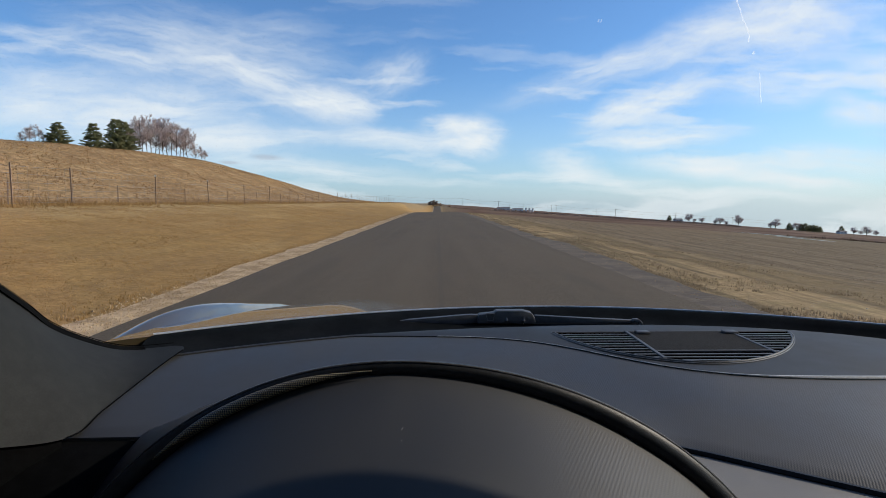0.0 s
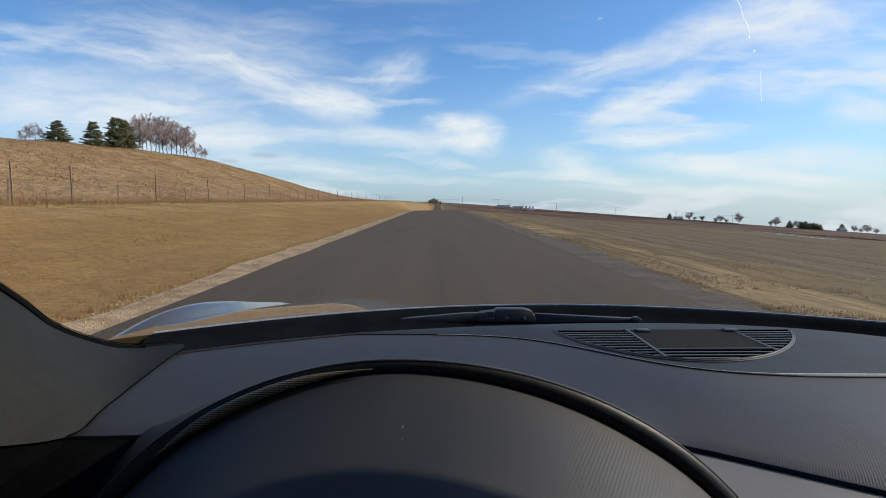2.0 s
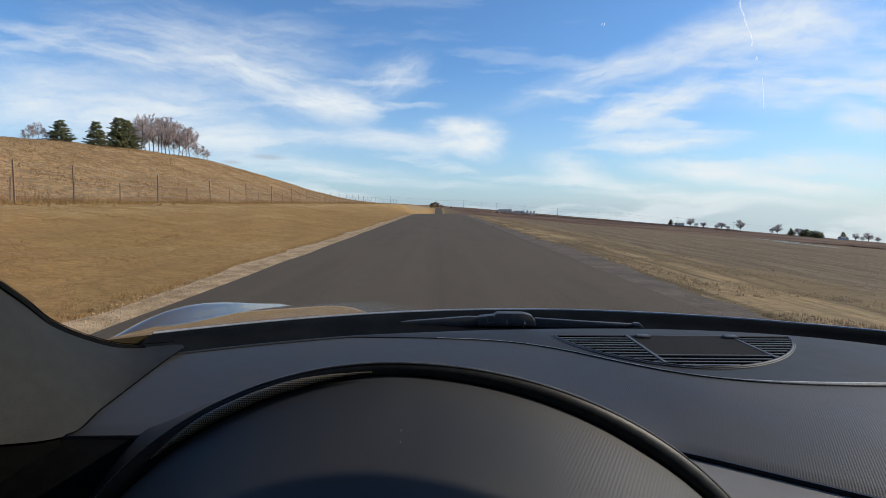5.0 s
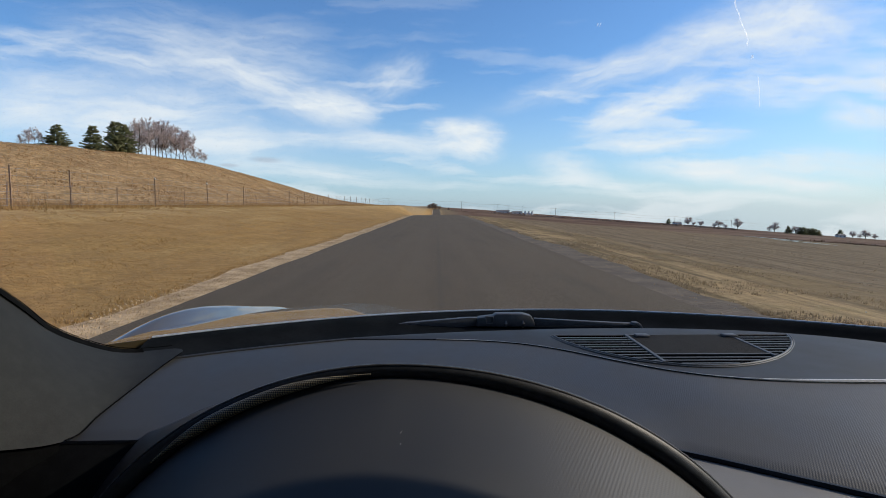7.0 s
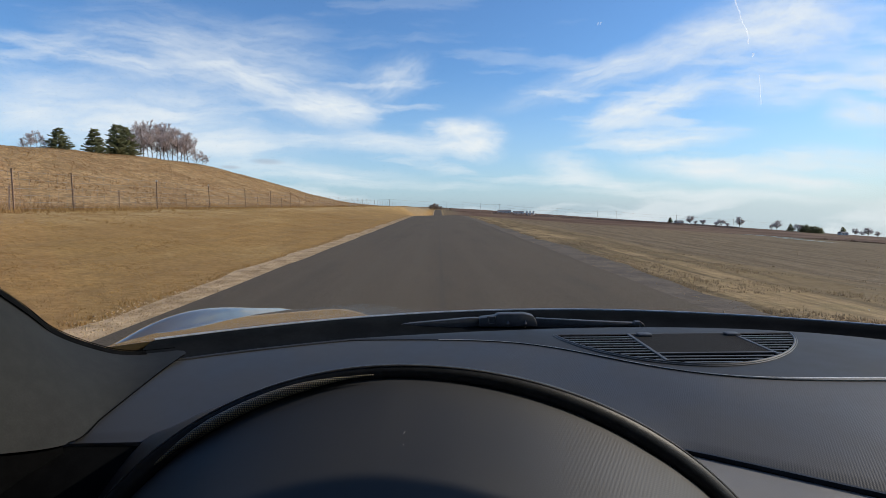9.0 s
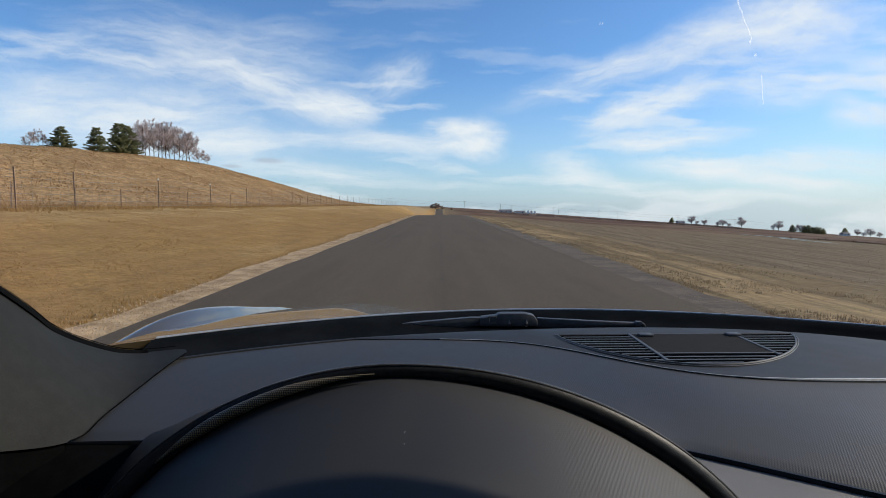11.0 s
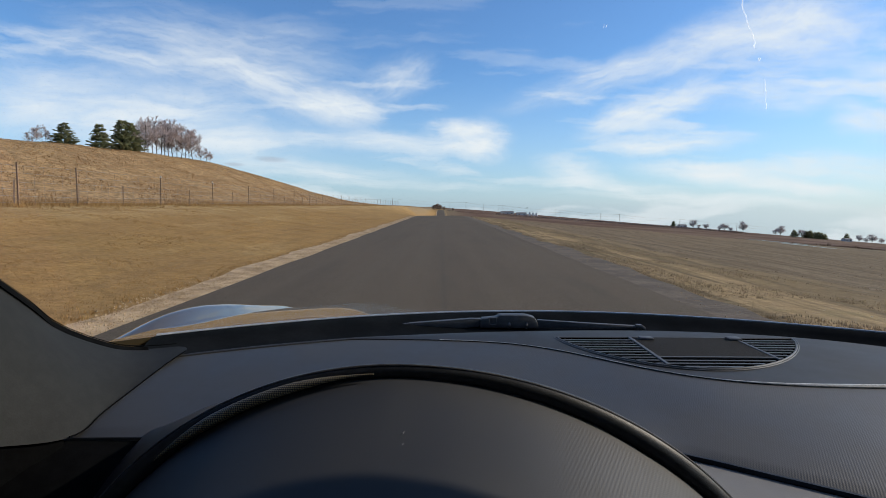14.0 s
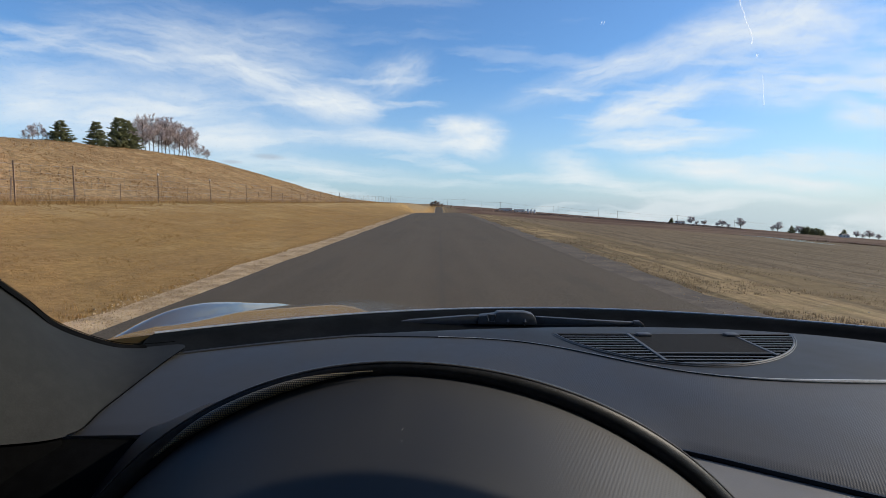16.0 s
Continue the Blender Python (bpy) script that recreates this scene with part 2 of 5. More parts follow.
def ground_material():
    m = Mat("dry_land", (0.3, 0.2, 0.1), 0.95, spec=0.1)
    x, y, _ = m.xyz()
    wob = m.noise(0.35, 4)
    wide = m.noise(0.02, 4)
    xw = m.calc("ADD", x, m.calc("MULTIPLY", m.calc("SUBTRACT", wob, 0.5), 3.0))
    big, mid = m.noise(0.09, 6, 0.6), m.noise(0.9, 6, 0.65)
    fine = m.noise(7.0, 5, 0.7)
    along = m.noise(1.0, 6, 0.65, (2.2, 0.10, 1))      # drifts of grass along the road
    rows = m.noise(1.0, 5, 0.7, (3.2, 0.05, 1))         # stubble rows
    # mown verge: straw with some green near the road
    verge = m.mix(m.range(mid, 0.35, 0.7), (0.345, 0.198, 0.064), (0.250, 0.138, 0.042))
    verge = m.mix(m.calc("MULTIPLY", m.range(big, 0.45, 0.75), 0.35), verge, (0.18, 0.155, 0.050))
    verge = m.mix(m.range(along, 0.42, 0.70, 0, 0.6), verge, (0.205, 0.118, 0.044))
    verge = m.mix(m.range(m.noise(0.22, 5, 0.6, (1.0, 0.35, 1)), 0.46, 0.64, 0, 0.55), verge, (0.245, 0.138, 0.05))
    verge = m.mix(m.range(m.noise(0.5, 5, 0.6, (1.0, 0.25, 1)), 0.55, 0.70, 0, 0.6), verge, (0.40, 0.265, 0.110))
    unmown = m.calc("MULTIPLY", m.range(xw, -9.0, -12.5), m.range(m.noise(0.8, 5, 0.7, (1.0, 0.4, 1)), 0.40, 0.62, 0.15, 0.8))
    verge = m.mix(unmown, verge, (0.46, 0.315, 0.145))
    greener = m.calc("MULTIPLY", m.range(y, -60, -190), m.range(big, 0.35, 0.65, 0.25, 0.7))
    verge = m.mix(greener, verge, (0.115, 0.125, 0.042))
    # hill: russet unmown grass
    hill = m.mix(m.range(mid, 0.3, 0.7), (0.44, 0.275, 0.13), (0.28, 0.165, 0.078))
    hill = m.mix(m.range(big, 0.42, 0.68, 0, 0.75), hill, (0.26, 0.165, 0.08))
    hill = m.mix(m.range(m.noise(0.16, 5, 0.65, (1.6, 0.6, 1)), 0.46, 0.60, 0, 0.65), hill, (0.215, 0.118, 0.055))
    clump = m.noise(2.6, 5, 0.7, (1, 0.55, 1))
    hill = m.mix(m.range(m.noise(0.7, 6, 0.7, (1, 0.5, 1)), 0.47, 0.60, 0, 0.55), hill, (0.50, 0.335, 0.175))
    hill = m.mix(m.range(clump, 0.44, 0.58, 0, 0.8), hill, (0.15, 0.092, 0.046))
    # ploughed field with stubble
    field = m.mix(m.range(rows, 0.40, 0.60), (0.165, 0.124, 0.082), (0.070, 0.050, 0.032))
    field = m.mix(m.range(m.noise(2.4, 6, 0.75, (1, 0.5, 1)), 0.52, 0.66, 0, 0.6), field, (0.062, 0.043, 0.028))
    field = m.mix(m.range(wide, 0.46, 0.60, 0, 0.7), field, (0.15, 0.10, 0.06))
    c = m.mix(m.range(xw, -14.5, -18.5), verge, hill)
    # rough edge strip right of the road, then the field
    edge = m.mix(m.range(along, 0.42, 0.62), (0.325, 0.225, 0.115), (0.100, 0.070, 0.038))
    edge = m.mix(m.range(mid, 0.5, 0.75, 0, 0.6), edge, (0.16, 0.135, 0.05))
    furrow = m.calc("MULTIPLY", m.range(xw, 5.0, 5.8), m.range(xw, 7.4, 6.6))
    edge = m.mix(m.calc("MULTIPLY", furrow, 0.65), edge, (0.095, 0.066, 0.034))
    c = m.mix(m.range(x, 2.0, 3.0), c, edge)
    c = m.mix(m.range(xw, 6.2, 8.2), c, field)
    pale = m.mix(m.range(rows, 0.35, 0.68), (0.27, 0.19, 0.105), (0.20, 0.135, 0.075))
    c = m.mix(m.calc("MULTIPLY", m.range(y, 183, 200), m.range(x, -7, -11)), c, pale)
    c = m.mix(m.range(fine, 0.25, 0.75, 0.0, 1.0), m.mix(0.45, c, (0.10, 0.068, 0.032)), m.mix(0.12, c, (0.55, 0.42, 0.23)))
    far_brown = m.mix(m.range(wide, 0.4, 0.6), (0.085, 0.044, 0.027), (0.135, 0.086, 0.055))
    c = m.mix(m.calc("MULTIPLY", m.range(m.calc("ADD", y, m.calc("MULTIPLY", wide, 50)), 84, 96), m.range(x, 10, 24)), c, far_brown)
    m.color(c)
    m.bump(m.calc("ADD", m.calc("MULTIPLY", fine, 0.4), mid), 0.9, 0.10)
    return m.m


def asphalt_material():
    m = Mat("asphalt", (0.06, 0.055, 0.05), 0.92, spec=0.12)
    x, y, _ = m.xyz()
    grit = m.noise(55, 4, 0.7)
    patch = m.noise(0.35, 5, 0.6, (1.6, 0.35, 1))
    lane = m.noise(1.0, 4, 0.5, (2.0, 0.03, 1))
    c = m.mix(m.range(patch, 0.35, 0.7), (0.090, 0.066, 0.041), (0.071, 0.053, 0.033))
    c = m.mix(m.range(m.noise(0.9, 5, 0.65, (1.2, 0.2, 1)), 0.5, 0.66, 0, 0.5), c, (0.060, 0.047, 0.031))
    c = m.mix(m.range(lane, 0.4, 0.7, 0, 0.6), c, (0.096, 0.074, 0.048))
    seam = m.range(m.calc("ABSOLUTE", m.calc("SUBTRACT", x, m.calc("MULTIPLY", lane, 0.12))), 0.05, 0.012)
    c = m.mix(m.calc("MULTIPLY", seam, 0.2), c, (0.03, 0.028, 0.026))
    c = m.mix(m.range(grit, 0.3, 0.7, 0, 1), m.mix(0.3, c, (0.02, 0.02, 0.02)), m.mix(0.10, c, (0.4, 0.36, 0.32)))
    return m.color(c).bump(grit, 0.5, 0.008).m


def dash_material(name, weave, base=(0.029, 0.029, 0.028), spec=0.62, fade=(-0.40, -0.26)):
    m = Mat(name, base, 0.5, spec=spec)
    fine = m.noise(700, 3, 0.5)
    smudge = m.noise(9, 4, 0.6)
    m.color(m.mix(m.range(smudge, 0.3, 0.75), base, tuple(1.25 * v for v in base)))
    m.roughness(m.range(smudge, 0.3, 0.7, 0.56, 0.66))
    if weave:
        # slanting ribs crossed by finer threads
        x, y, _ = m.xyz()
        k = 2 * math.pi / 0.0024
        ca, sa = math.cos(radians(28)), math.sin(radians(28))
        rib = m.calc("SINE", m.calc("MULTIPLY", m.calc("SUBTRACT", m.calc("MULTIPLY", x, ca), m.calc("MULTIPLY", y, sa)), k))
        thread = m.calc("SINE", m.calc("MULTIPLY", m.calc("ADD", m.calc("MULTIPLY", x, sa), m.calc("MULTIPLY", y, ca)), k * 0.8))
        grain = m.calc("ADD", rib, m.calc("MULTIPLY", m.calc("MULTIPLY", rib, thread), 0.6))
        worn = m.range(x, *fade, 0.02, 1.0)
        m.bump(m.calc("ADD", m.calc("MULTIPLY", grain, worn), m.calc("MULTIPLY", fine, 0.8)), weave, 0.0005)
    else:
        m.bump(fine, 0.12, 0.0006)
    return m.m


def carbon_material():
    m = Mat("carbon_fibre", (0.02, 0.02, 0.02), 0.32, spec=0.6)
    x, y, z = m.xyz()
    k = 2 * math.pi / 0.0036
    a = m.calc("SINE", m.calc("MULTIPLY", m.calc("ADD", x, z), k))
    b = m.calc("SINE", m.calc("MULTIPLY", m.calc("SUBTRACT", x, m.calc("ADD", z, y)), k))
    t = m.calc("MULTIPLY", a, b)
    m.color(m.mix(m.range(t, -0.3, 0.5), (0.008, 0.008, 0.009), (0.30, 0.245, 0.145)))
    return m.bump(t, 0.35, 0.0007).m


def glass_material():
    m = bpy.data.materials.new("windscreen_glass")
    m.use_nodes = True
    n, l = m.node_tree.nodes, m.node_tree.links
    n.clear()
    tr, gl = n.new("ShaderNodeBsdfTransparent"), n.new("ShaderNodeBsdfGlossy")
    tr.inputs[0].default_value = (0.96, 0.98, 0.97, 1)
    gl.inputs["Roughness"].default_value = 0.02
    fr, mul, mx, out = n.new("ShaderNodeFresnel"), n.new("ShaderNodeMath"), n.new("ShaderNodeMixShader"), n.new("ShaderNodeOutputMaterial")
    fr.inputs["IOR"].default_value = 1.2
    mul.operation, mul.inputs[1].default_value = "MULTIPLY", 0.10
    l.new(fr.outputs[0], mul.inputs[0]), l.new(mul.outputs[0], mx.inputs[0])
    l.new(tr.outputs[0], mx.inputs[1]), l.new(gl.outputs[0], mx.inputs[2]), l.new(mx.outputs[0], out.inputs[0])
    return m


LAND, ASPHALT = ground_material(), asphalt_material()
GRAVEL = mottled("pale_gravel", (0.45, 0.32, 0.185), (0.27, 0.183, 0.098), 2.5, bump=0.8, dist=0.02)
DIRT = mottled("brown_dirt", (0.115, 0.084, 0.055), (0.070, 0.051, 0.034), 1.6, bump=0.8, dist=0.02)
LOWER = dash_material("lower_panel_grain", 0, (0.125, 0.120, 0.112), 0.9)
MESH = mottled("speaker_mesh", (0.010, 0.0095, 0.009), (0.016, 0.015, 0.014), 300, 0.85, 0.6, 0.0006, spec=0.12)
DASH, PAD = dash_material("soft_touch_smooth", 0, (0.0100, 0.0096, 0.0088), 0.52), dash_material("soft_touch_weave", 0.14, (0.0118, 0.0112, 0.0102), 1.0)
BINNACLE = dash_material("binnacle_grain", 0.09, (0.0225, 0.0234, 0.0248), 0.46, (-0.36, -0.22))
PILLAR = mottled("pillar_trim_cloth", (0.0086, 0.0095, 0.0090), (0.0118, 0.0129, 0.0122), 60, 0.8, 0.15, 0.001)
BLACK = mottled("black_plastic", (0.012, 0.013, 0.015), (0.018, 0.019, 0.021), 40, 0.45)
# enamel of the glass edge; on fascia and door lining it paints shade
FRIT_AND_SHADE = mottled("enamel_and_shade_black", (0.0034, 0.0037, 0.0040), (0.0050, 0.0054, 0.0058), 60, 0.9, spec=0.01)
# near-black that stands in for shade inside the grille and windows
SHADE_BLACK = mottled("vent_shade_depth", (0.0012, 0.0012, 0.0012), (0.002, 0.002, 0.002), 30, 0.95, spec=0.0)
LEATHER = mottled("black_leather", (0.0125, 0.0138, 0.0160), (0.019, 0.0208, 0.0236), 120, 0.45, 0.3, 0.0006, spec=0.24)
CARBON = carbon_material()
SLAT = mottled("charcoal_plastic", (0.050, 0.049, 0.050), (0.065, 0.064, 0.065), 60, 0.5, spec=0.5)
PIPING = mottled("grey_piping", (0.075, 0.074, 0.073), (0.10, 0.098, 0.096), 60, 0.45, spec=0.5)
FLANK = mottled("navy_black_plastic", (0.0052, 0.0062, 0.0085), (0.0080, 0.0092, 0.0120), 60, 0.35, spec=0.10)
# pale colour painting the sunlit highlight on the dashboard fold
FOLD_HIGHLIGHT = mottled("pale_fold_highlight", (0.46, 0.45, 0.42), (0.56, 0.55, 0.52), 30, 0.45, spec=0.5)
COWL = mottled("black_scuttle_plastic", (0.0056, 0.0066, 0.0074), (0.0090, 0.0102, 0.0112), 14, 0.6, spec=0.006)
# pale metallic tone: sky highlight of the bonnet's painted edge put into colour
LIP_HIGHLIGHT = mottled("pale_lip_highlight", (0.42, 0.43, 0.43), (0.52, 0.53, 0.54), 20, 0.34, metal=0.6, spec=0.6)
PAINT = Mat("bronze_paint", (0.050, 0.037, 0.018), 0.30, metal=0.0, spec=0.3)
PAINT.roughness(PAINT.range(PAINT.noise(12), 0.3, 0.7, 0.28, 0.36))
PAINT.p.inputs["Coat Weight"].default_value, PAINT.p.inputs["Coat IOR"].default_value = 1.0, 1.62
PAINT.p.inputs["Coat Roughness"].default_value = 0.02
PAINT = PAINT.m
HEADLINER = mottled("dark_headliner", (0.03, 0.03, 0.03), (0.04, 0.04, 0.04), 30, 0.9)
WATER = Mat("still_water", (0.10, 0.09, 0.08), 0.06, spec=0.8).m
RUST = mottled("rust_brown_twigs", (0.34, 0.235, 0.175), (0.24, 0.165, 0.125), 0.6)
REED = mottled("brown_reeds", (0.17, 0.105, 0.06), (0.11, 0.07, 0.04), 0.2)
WALL_PALE = mottled("pale_metal_cladding", (0.62, 0.62, 0.60), (0.50, 0.50, 0.49), 0.3, 0.6)
ROOF_GREY = mottled("grey_roofing", (0.16, 0.15, 0.15), (0.11, 0.11, 0.11), 0.3, 0.8)
GLINT = bpy.data.materials.new("sunlit_glass_chip")
GLINT.use_nodes = True
_n = GLINT.node_tree.nodes
_t = _n.new("ShaderNodeBsdfTranslucent")
_t.inputs[0].default_value = (0.80, 0.80, 0.80, 1)
_clear, _mx = _n.new("ShaderNodeBsdfTransparent"), _n.new("ShaderNodeMixShader")
_mx.inputs[0].default_value = 0.32
GLINT.node_tree.links.new(_clear.outputs[0], _mx.inputs[1])
GLINT.node_tree.links.new(_t.outputs[0], _mx.inputs[2])
GLINT.node_tree.links.new(_mx.outputs[0], _n["Material Output"].inputs[0])
RUBBER = mottled("tyre_rubber", (0.02, 0.02, 0.02), (0.03, 0.03, 0.03), 30, 0.8)
ALLOY = mottled("grey_alloy", (0.35, 0.35, 0.36), (0.45, 0.45, 0.46), 20, 0.35, metal=0.9)
GLASS = glass_material()
BARK = mottled("grey_bark", (0.13, 0.105, 0.085), (0.085, 0.068, 0.055), 3, bump=0.5, dist=0.02)
TWIG = mottled("pale_twigs", (0.47, 0.39, 0.37), (0.33, 0.27, 0.26), 2)
STEEL = mottled("rusty_steel", (0.24, 0.155, 0.10), (0.32, 0.22, 0.15), 9, 0.8, spec=0.15)
WHITE = mottled("white_paint", (0.75, 0.74, 0.70), (0.62, 0.60, 0.56), 8, 0.6)
WIRE = mottled("galvanised_wire", (0.22, 0.21, 0.20), (0.30, 0.29, 0.28), 5, 0.5, metal=0.5)
POLE = mottled("weathered_timber", (0.16, 0.125, 0.095), (0.22, 0.18, 0.14), 2, bump=0.4, dist=0.02)


def blade_material(name, a, b, scale):
    """Dry grass that lets the low sun through."""
    m = mottled(name, a, b, scale)
    n, l = m.node_tree.nodes, m.node_tree.links
    p = n["Principled BSDF"]
    tr, mx = n.new("ShaderNodeBsdfTranslucent"), n.new("ShaderNodeMixShader")
    l.new(p.inputs["Base Color"].links[0].from_socket, tr.inputs[0])
    mx.inputs[0].default_value = 0.5
    l.new(p.outputs[0], mx.inputs[1]), l.new(tr.outputs[0], mx.inputs[2])
    l.new(mx.outputs[0], n["Material Output"].inputs[0])
    return m


STRAW = blade_material("straw", (0.43, 0.265, 0.102), (0.32, 0.19, 0.072), 0.8)
STUBBLE = blade_material("pale_stubble", (0.30, 0.225, 0.14), (0.20, 0.15, 0.095), 0.8)
RUSSET = blade_material("russet_grass", (0.52, 0.335, 0.16), (0.27, 0.15, 0.066), 0.22)
NEEDLE = blade_material("spruce_needles", (0.160, 0.178, 0.095), (0.24, 0.235, 0.125), 1.2)

# ---- building helpers ----


def mesh_of(name, bm, material):
    me = bpy.data.meshes.new(name)
    bm.to_mesh(me)
    bm.free()
    me.materials.append(material)
    return me


def soften(me):
    for f in me.polygons:
        f.use_smooth = True
    me.set_sharp_from_angle(angle=radians(42))


def part(name, bm, material, parent=None, label="", smooth=True):
    me = mesh_of(name, bm, material)
    if smooth:
        soften(me)
    ob = new(name, me)
    if parent:
        ob.parent = parent
        ob.matrix_parent_inverse = parent.matrix_basis.inverted() if parent.parent is None else Matrix()
    if label:
        ob["label"] = label
    return ob


def thing(name, at, label, category, group="", kind=""):
    e = new(name)
    e.location = at
    e.empty_display_size = 0.2
    return tagged(e, label, category, group, kind)


def put(name, bm, material, owner, label="", smooth=True):
    """A mesh in world coordinates under an owner that may stand anywhere."""
    me = mesh_of(name, bm, material)
    if smooth:
        soften(me)
    ob = new(name, me)
    base = Vector((0, 0, 0))
    o = owner
    while o:
        base += o.location
        o = o.parent
    me.transform(Matrix.Translation(-base))
    ob.parent = owner
    if label:
        ob["label"] = label
    return ob


def sheet(fn, nu, nv, thick=0.0, drop=(0, 0, -1)):
    """A grid fn(u, v) with u, v in 0..1; with a thickness it becomes a closed slab."""
    bm = bmesh.new()
    rows = [[bm.verts.new(fn(i / nu, j / nv)) for j in range(nv + 1)] for i in range(nu + 1)]
    for i in range(nu):
        for j in range(nv):
            bm.faces.new((rows[i][j], rows[i + 1][j], rows[i + 1][j + 1], rows[i][j + 1]))
    if thick:
        d = Vector(drop) * thick
        low = [[bm.verts.new(v.co + d) for v in r] for r in rows]
        for i in range(nu):
            for j in range(nv):
                bm.faces.new((low[i][j], low[i][j + 1], low[i + 1][j + 1], low[i + 1][j]))
        for i in range(nu):
            bm.faces.new((rows[i][0], low[i][0], low[i + 1][0], rows[i + 1][0]))
            bm.faces.new((rows[i][nv], rows[i + 1][nv], low[i + 1][nv], low[i][nv]))
        for j in range(nv):
            bm.faces.new((rows[0][j], rows[0][j + 1], low[0][j + 1], low[0][j]))
            bm.faces.new((rows[nu][j], low[nu][j], low[nu][j + 1], rows[nu][j + 1]))
    bmesh.ops.recalc_face_normals(bm, faces=bm.faces)
    return bm


def tube_into(bm, pts, radii, sides=8, cap=True, flat=1.0):
    """A round bar along pts; flat squeezes its section upright."""
    rings = []
    n = len(pts)
    for i, p in enumerate(pts):
        p = Vector(p)
        t = (Vector(pts[min(i + 1, n - 1)]) - Vector(pts[max(i - 1, 0)])).normalized()
        a = t.cross(Vector((0, 0, 1)))
        a = a.normalized() if a.length > 1e-4 else Vector((1, 0, 0))
        b = a.cross(t).normalized()
        r = radii[i] if isinstance(radii, (list, tuple)) else radii
        rings.append([bm.verts.new(p + a * (r * math.cos(2 * math.pi * k / sides)) + b * (r * flat * math.sin(2 * math.pi * k / sides)))
                      for k in range(sides)])
    for i in range(n - 1):
        for k in range(sides):
            bm.faces.new((rings[i][k], rings[i][(k + 1) % sides], rings[i + 1][(k + 1) % sides], rings[i + 1][k]))
    if cap:
        bm.faces.new(rings[0][::-1])
        bm.faces.new(rings[-1])


def tube(pts, radii, sides=8, flat=1.0):
    bm = bmesh.new()
    tube_into(bm, pts, radii, sides, True, flat)
    bmesh.ops.recalc_face_normals(bm, faces=bm.faces)
    return bm


def block_into(bm, c, s, m=None):
    vs = bmesh.ops.create_cube(bm, size=1.0)["verts"]
    for v in vs:
        v.co = Vector((v.co.x * s[0], v.co.y * s[1], v.co.z * s[2]))
        if m:
            v.co = m @ v.co
        v.co += Vector(c)
    return vs


def block(c, s, bevel=0.0, m=None):
    bm = bmesh.new()
    block_into(bm, c, s, m)
    if bevel:
        bmesh.ops.bevel(bm, geom=list(bm.edges), offset=bevel, segments=2, affect="EDGES", profile=0.5)
    return bm


def smooth01(t):
    t = min(1.0, max(0.0, t))
    return t * t * (3 - 2 * t)


def curve_at(knots, t):
    """Smooth curve through a few points, t in 0..1."""
    n = len(knots) - 1
    f = min(max(t, 0), 1) * n
    i = min(int(f), n - 1)
    f -= i
    p = [Vector(knots[max(0, min(n, i + k))]) for k in (-1, 0, 1, 2)]
    return 0.5 * (2 * p[1] + (p[2] - p[0]) * f + (2 * p[0] - 5 * p[1] + 4 * p[2] - p[3]) * f * f
                  + (3 * p[1] - p[0] - 3 * p[2] + p[3]) * f ** 3)


# ---- the land ----
ROAD_L, ROAD_R, JUNCTION = -3.05, 3.0, 560.0


def road_z(y):
    return (-8.5 * smooth01((y - 57) / 240) + 6.0 * smooth01((y - 300) / 270) - 3.0 * smooth01((y - 620) / 2500))


def ridge(y):
    h = float(np.interp(y, [-320, -200, -120, 0, 49, 58, 70, 86, 110, 139, 178, 240, 308, 420],
                        [0.0, 4.2, 5.6, 5.4, 5.7, 6.3, 6.8, 7.1, 6.0, 3.9, 2.1, 0.9, 0.2, 0.0]))
    return h


def land_z(x, y, rough=True):
    keep = 1.0 if x >= -3 else 1 - smooth01((-3 - x) / 11)
    if x > 60:
        keep = 1 - 0.8 * smooth01((x - 60) / 260)
    z = road_z(y) * keep
    if x < -3.2:
        z += (1.10 + 0.0022 * min(max(y, 0), 120) - 2.2 * smooth01((y - 250) / 260)) * smooth01((-x - 3.2) / 11.5)
        if x < -16.5:
            z += ridge(y) * smooth01((-x - 16.5) / 24) * (1 - 0.75 * smooth01((-x - 46) / 90))
    if x > 4.2:
        z -= 0.075 * (x - 4.2)
    if rough and (x < -3.4 or x > 3.6):
        k = min(1.0, (abs(x) - 3.3) / 3)
        z += k * (0.0 if 25 < x < 62 and 35 < y < 125 else 0.07) * noise.noise(Vector((x * 0.5, y * 0.5, 0)))
        if x < -17 or x > 9:
            z += (0.0 if 25 < x < 62 and 35 < y < 125 else 0.22) * noise.noise(Vector((x * 0.11, y * 0.11, 4))) * min(1.0, (abs(x) - 9) / 12)
    if ROAD_L - 0.4 < x < ROAD_R + 0.3:
        z -= 0.05
    return z


def spread(limits, steps):
    out = [limits[0]]
    for (a, b), s in zip(zip(limits, limits[1:]), steps):
        n = max(1, round((b - a) / s))
        out += [a + (b - a) * i / n for i in range(1, n + 1)]
    return out


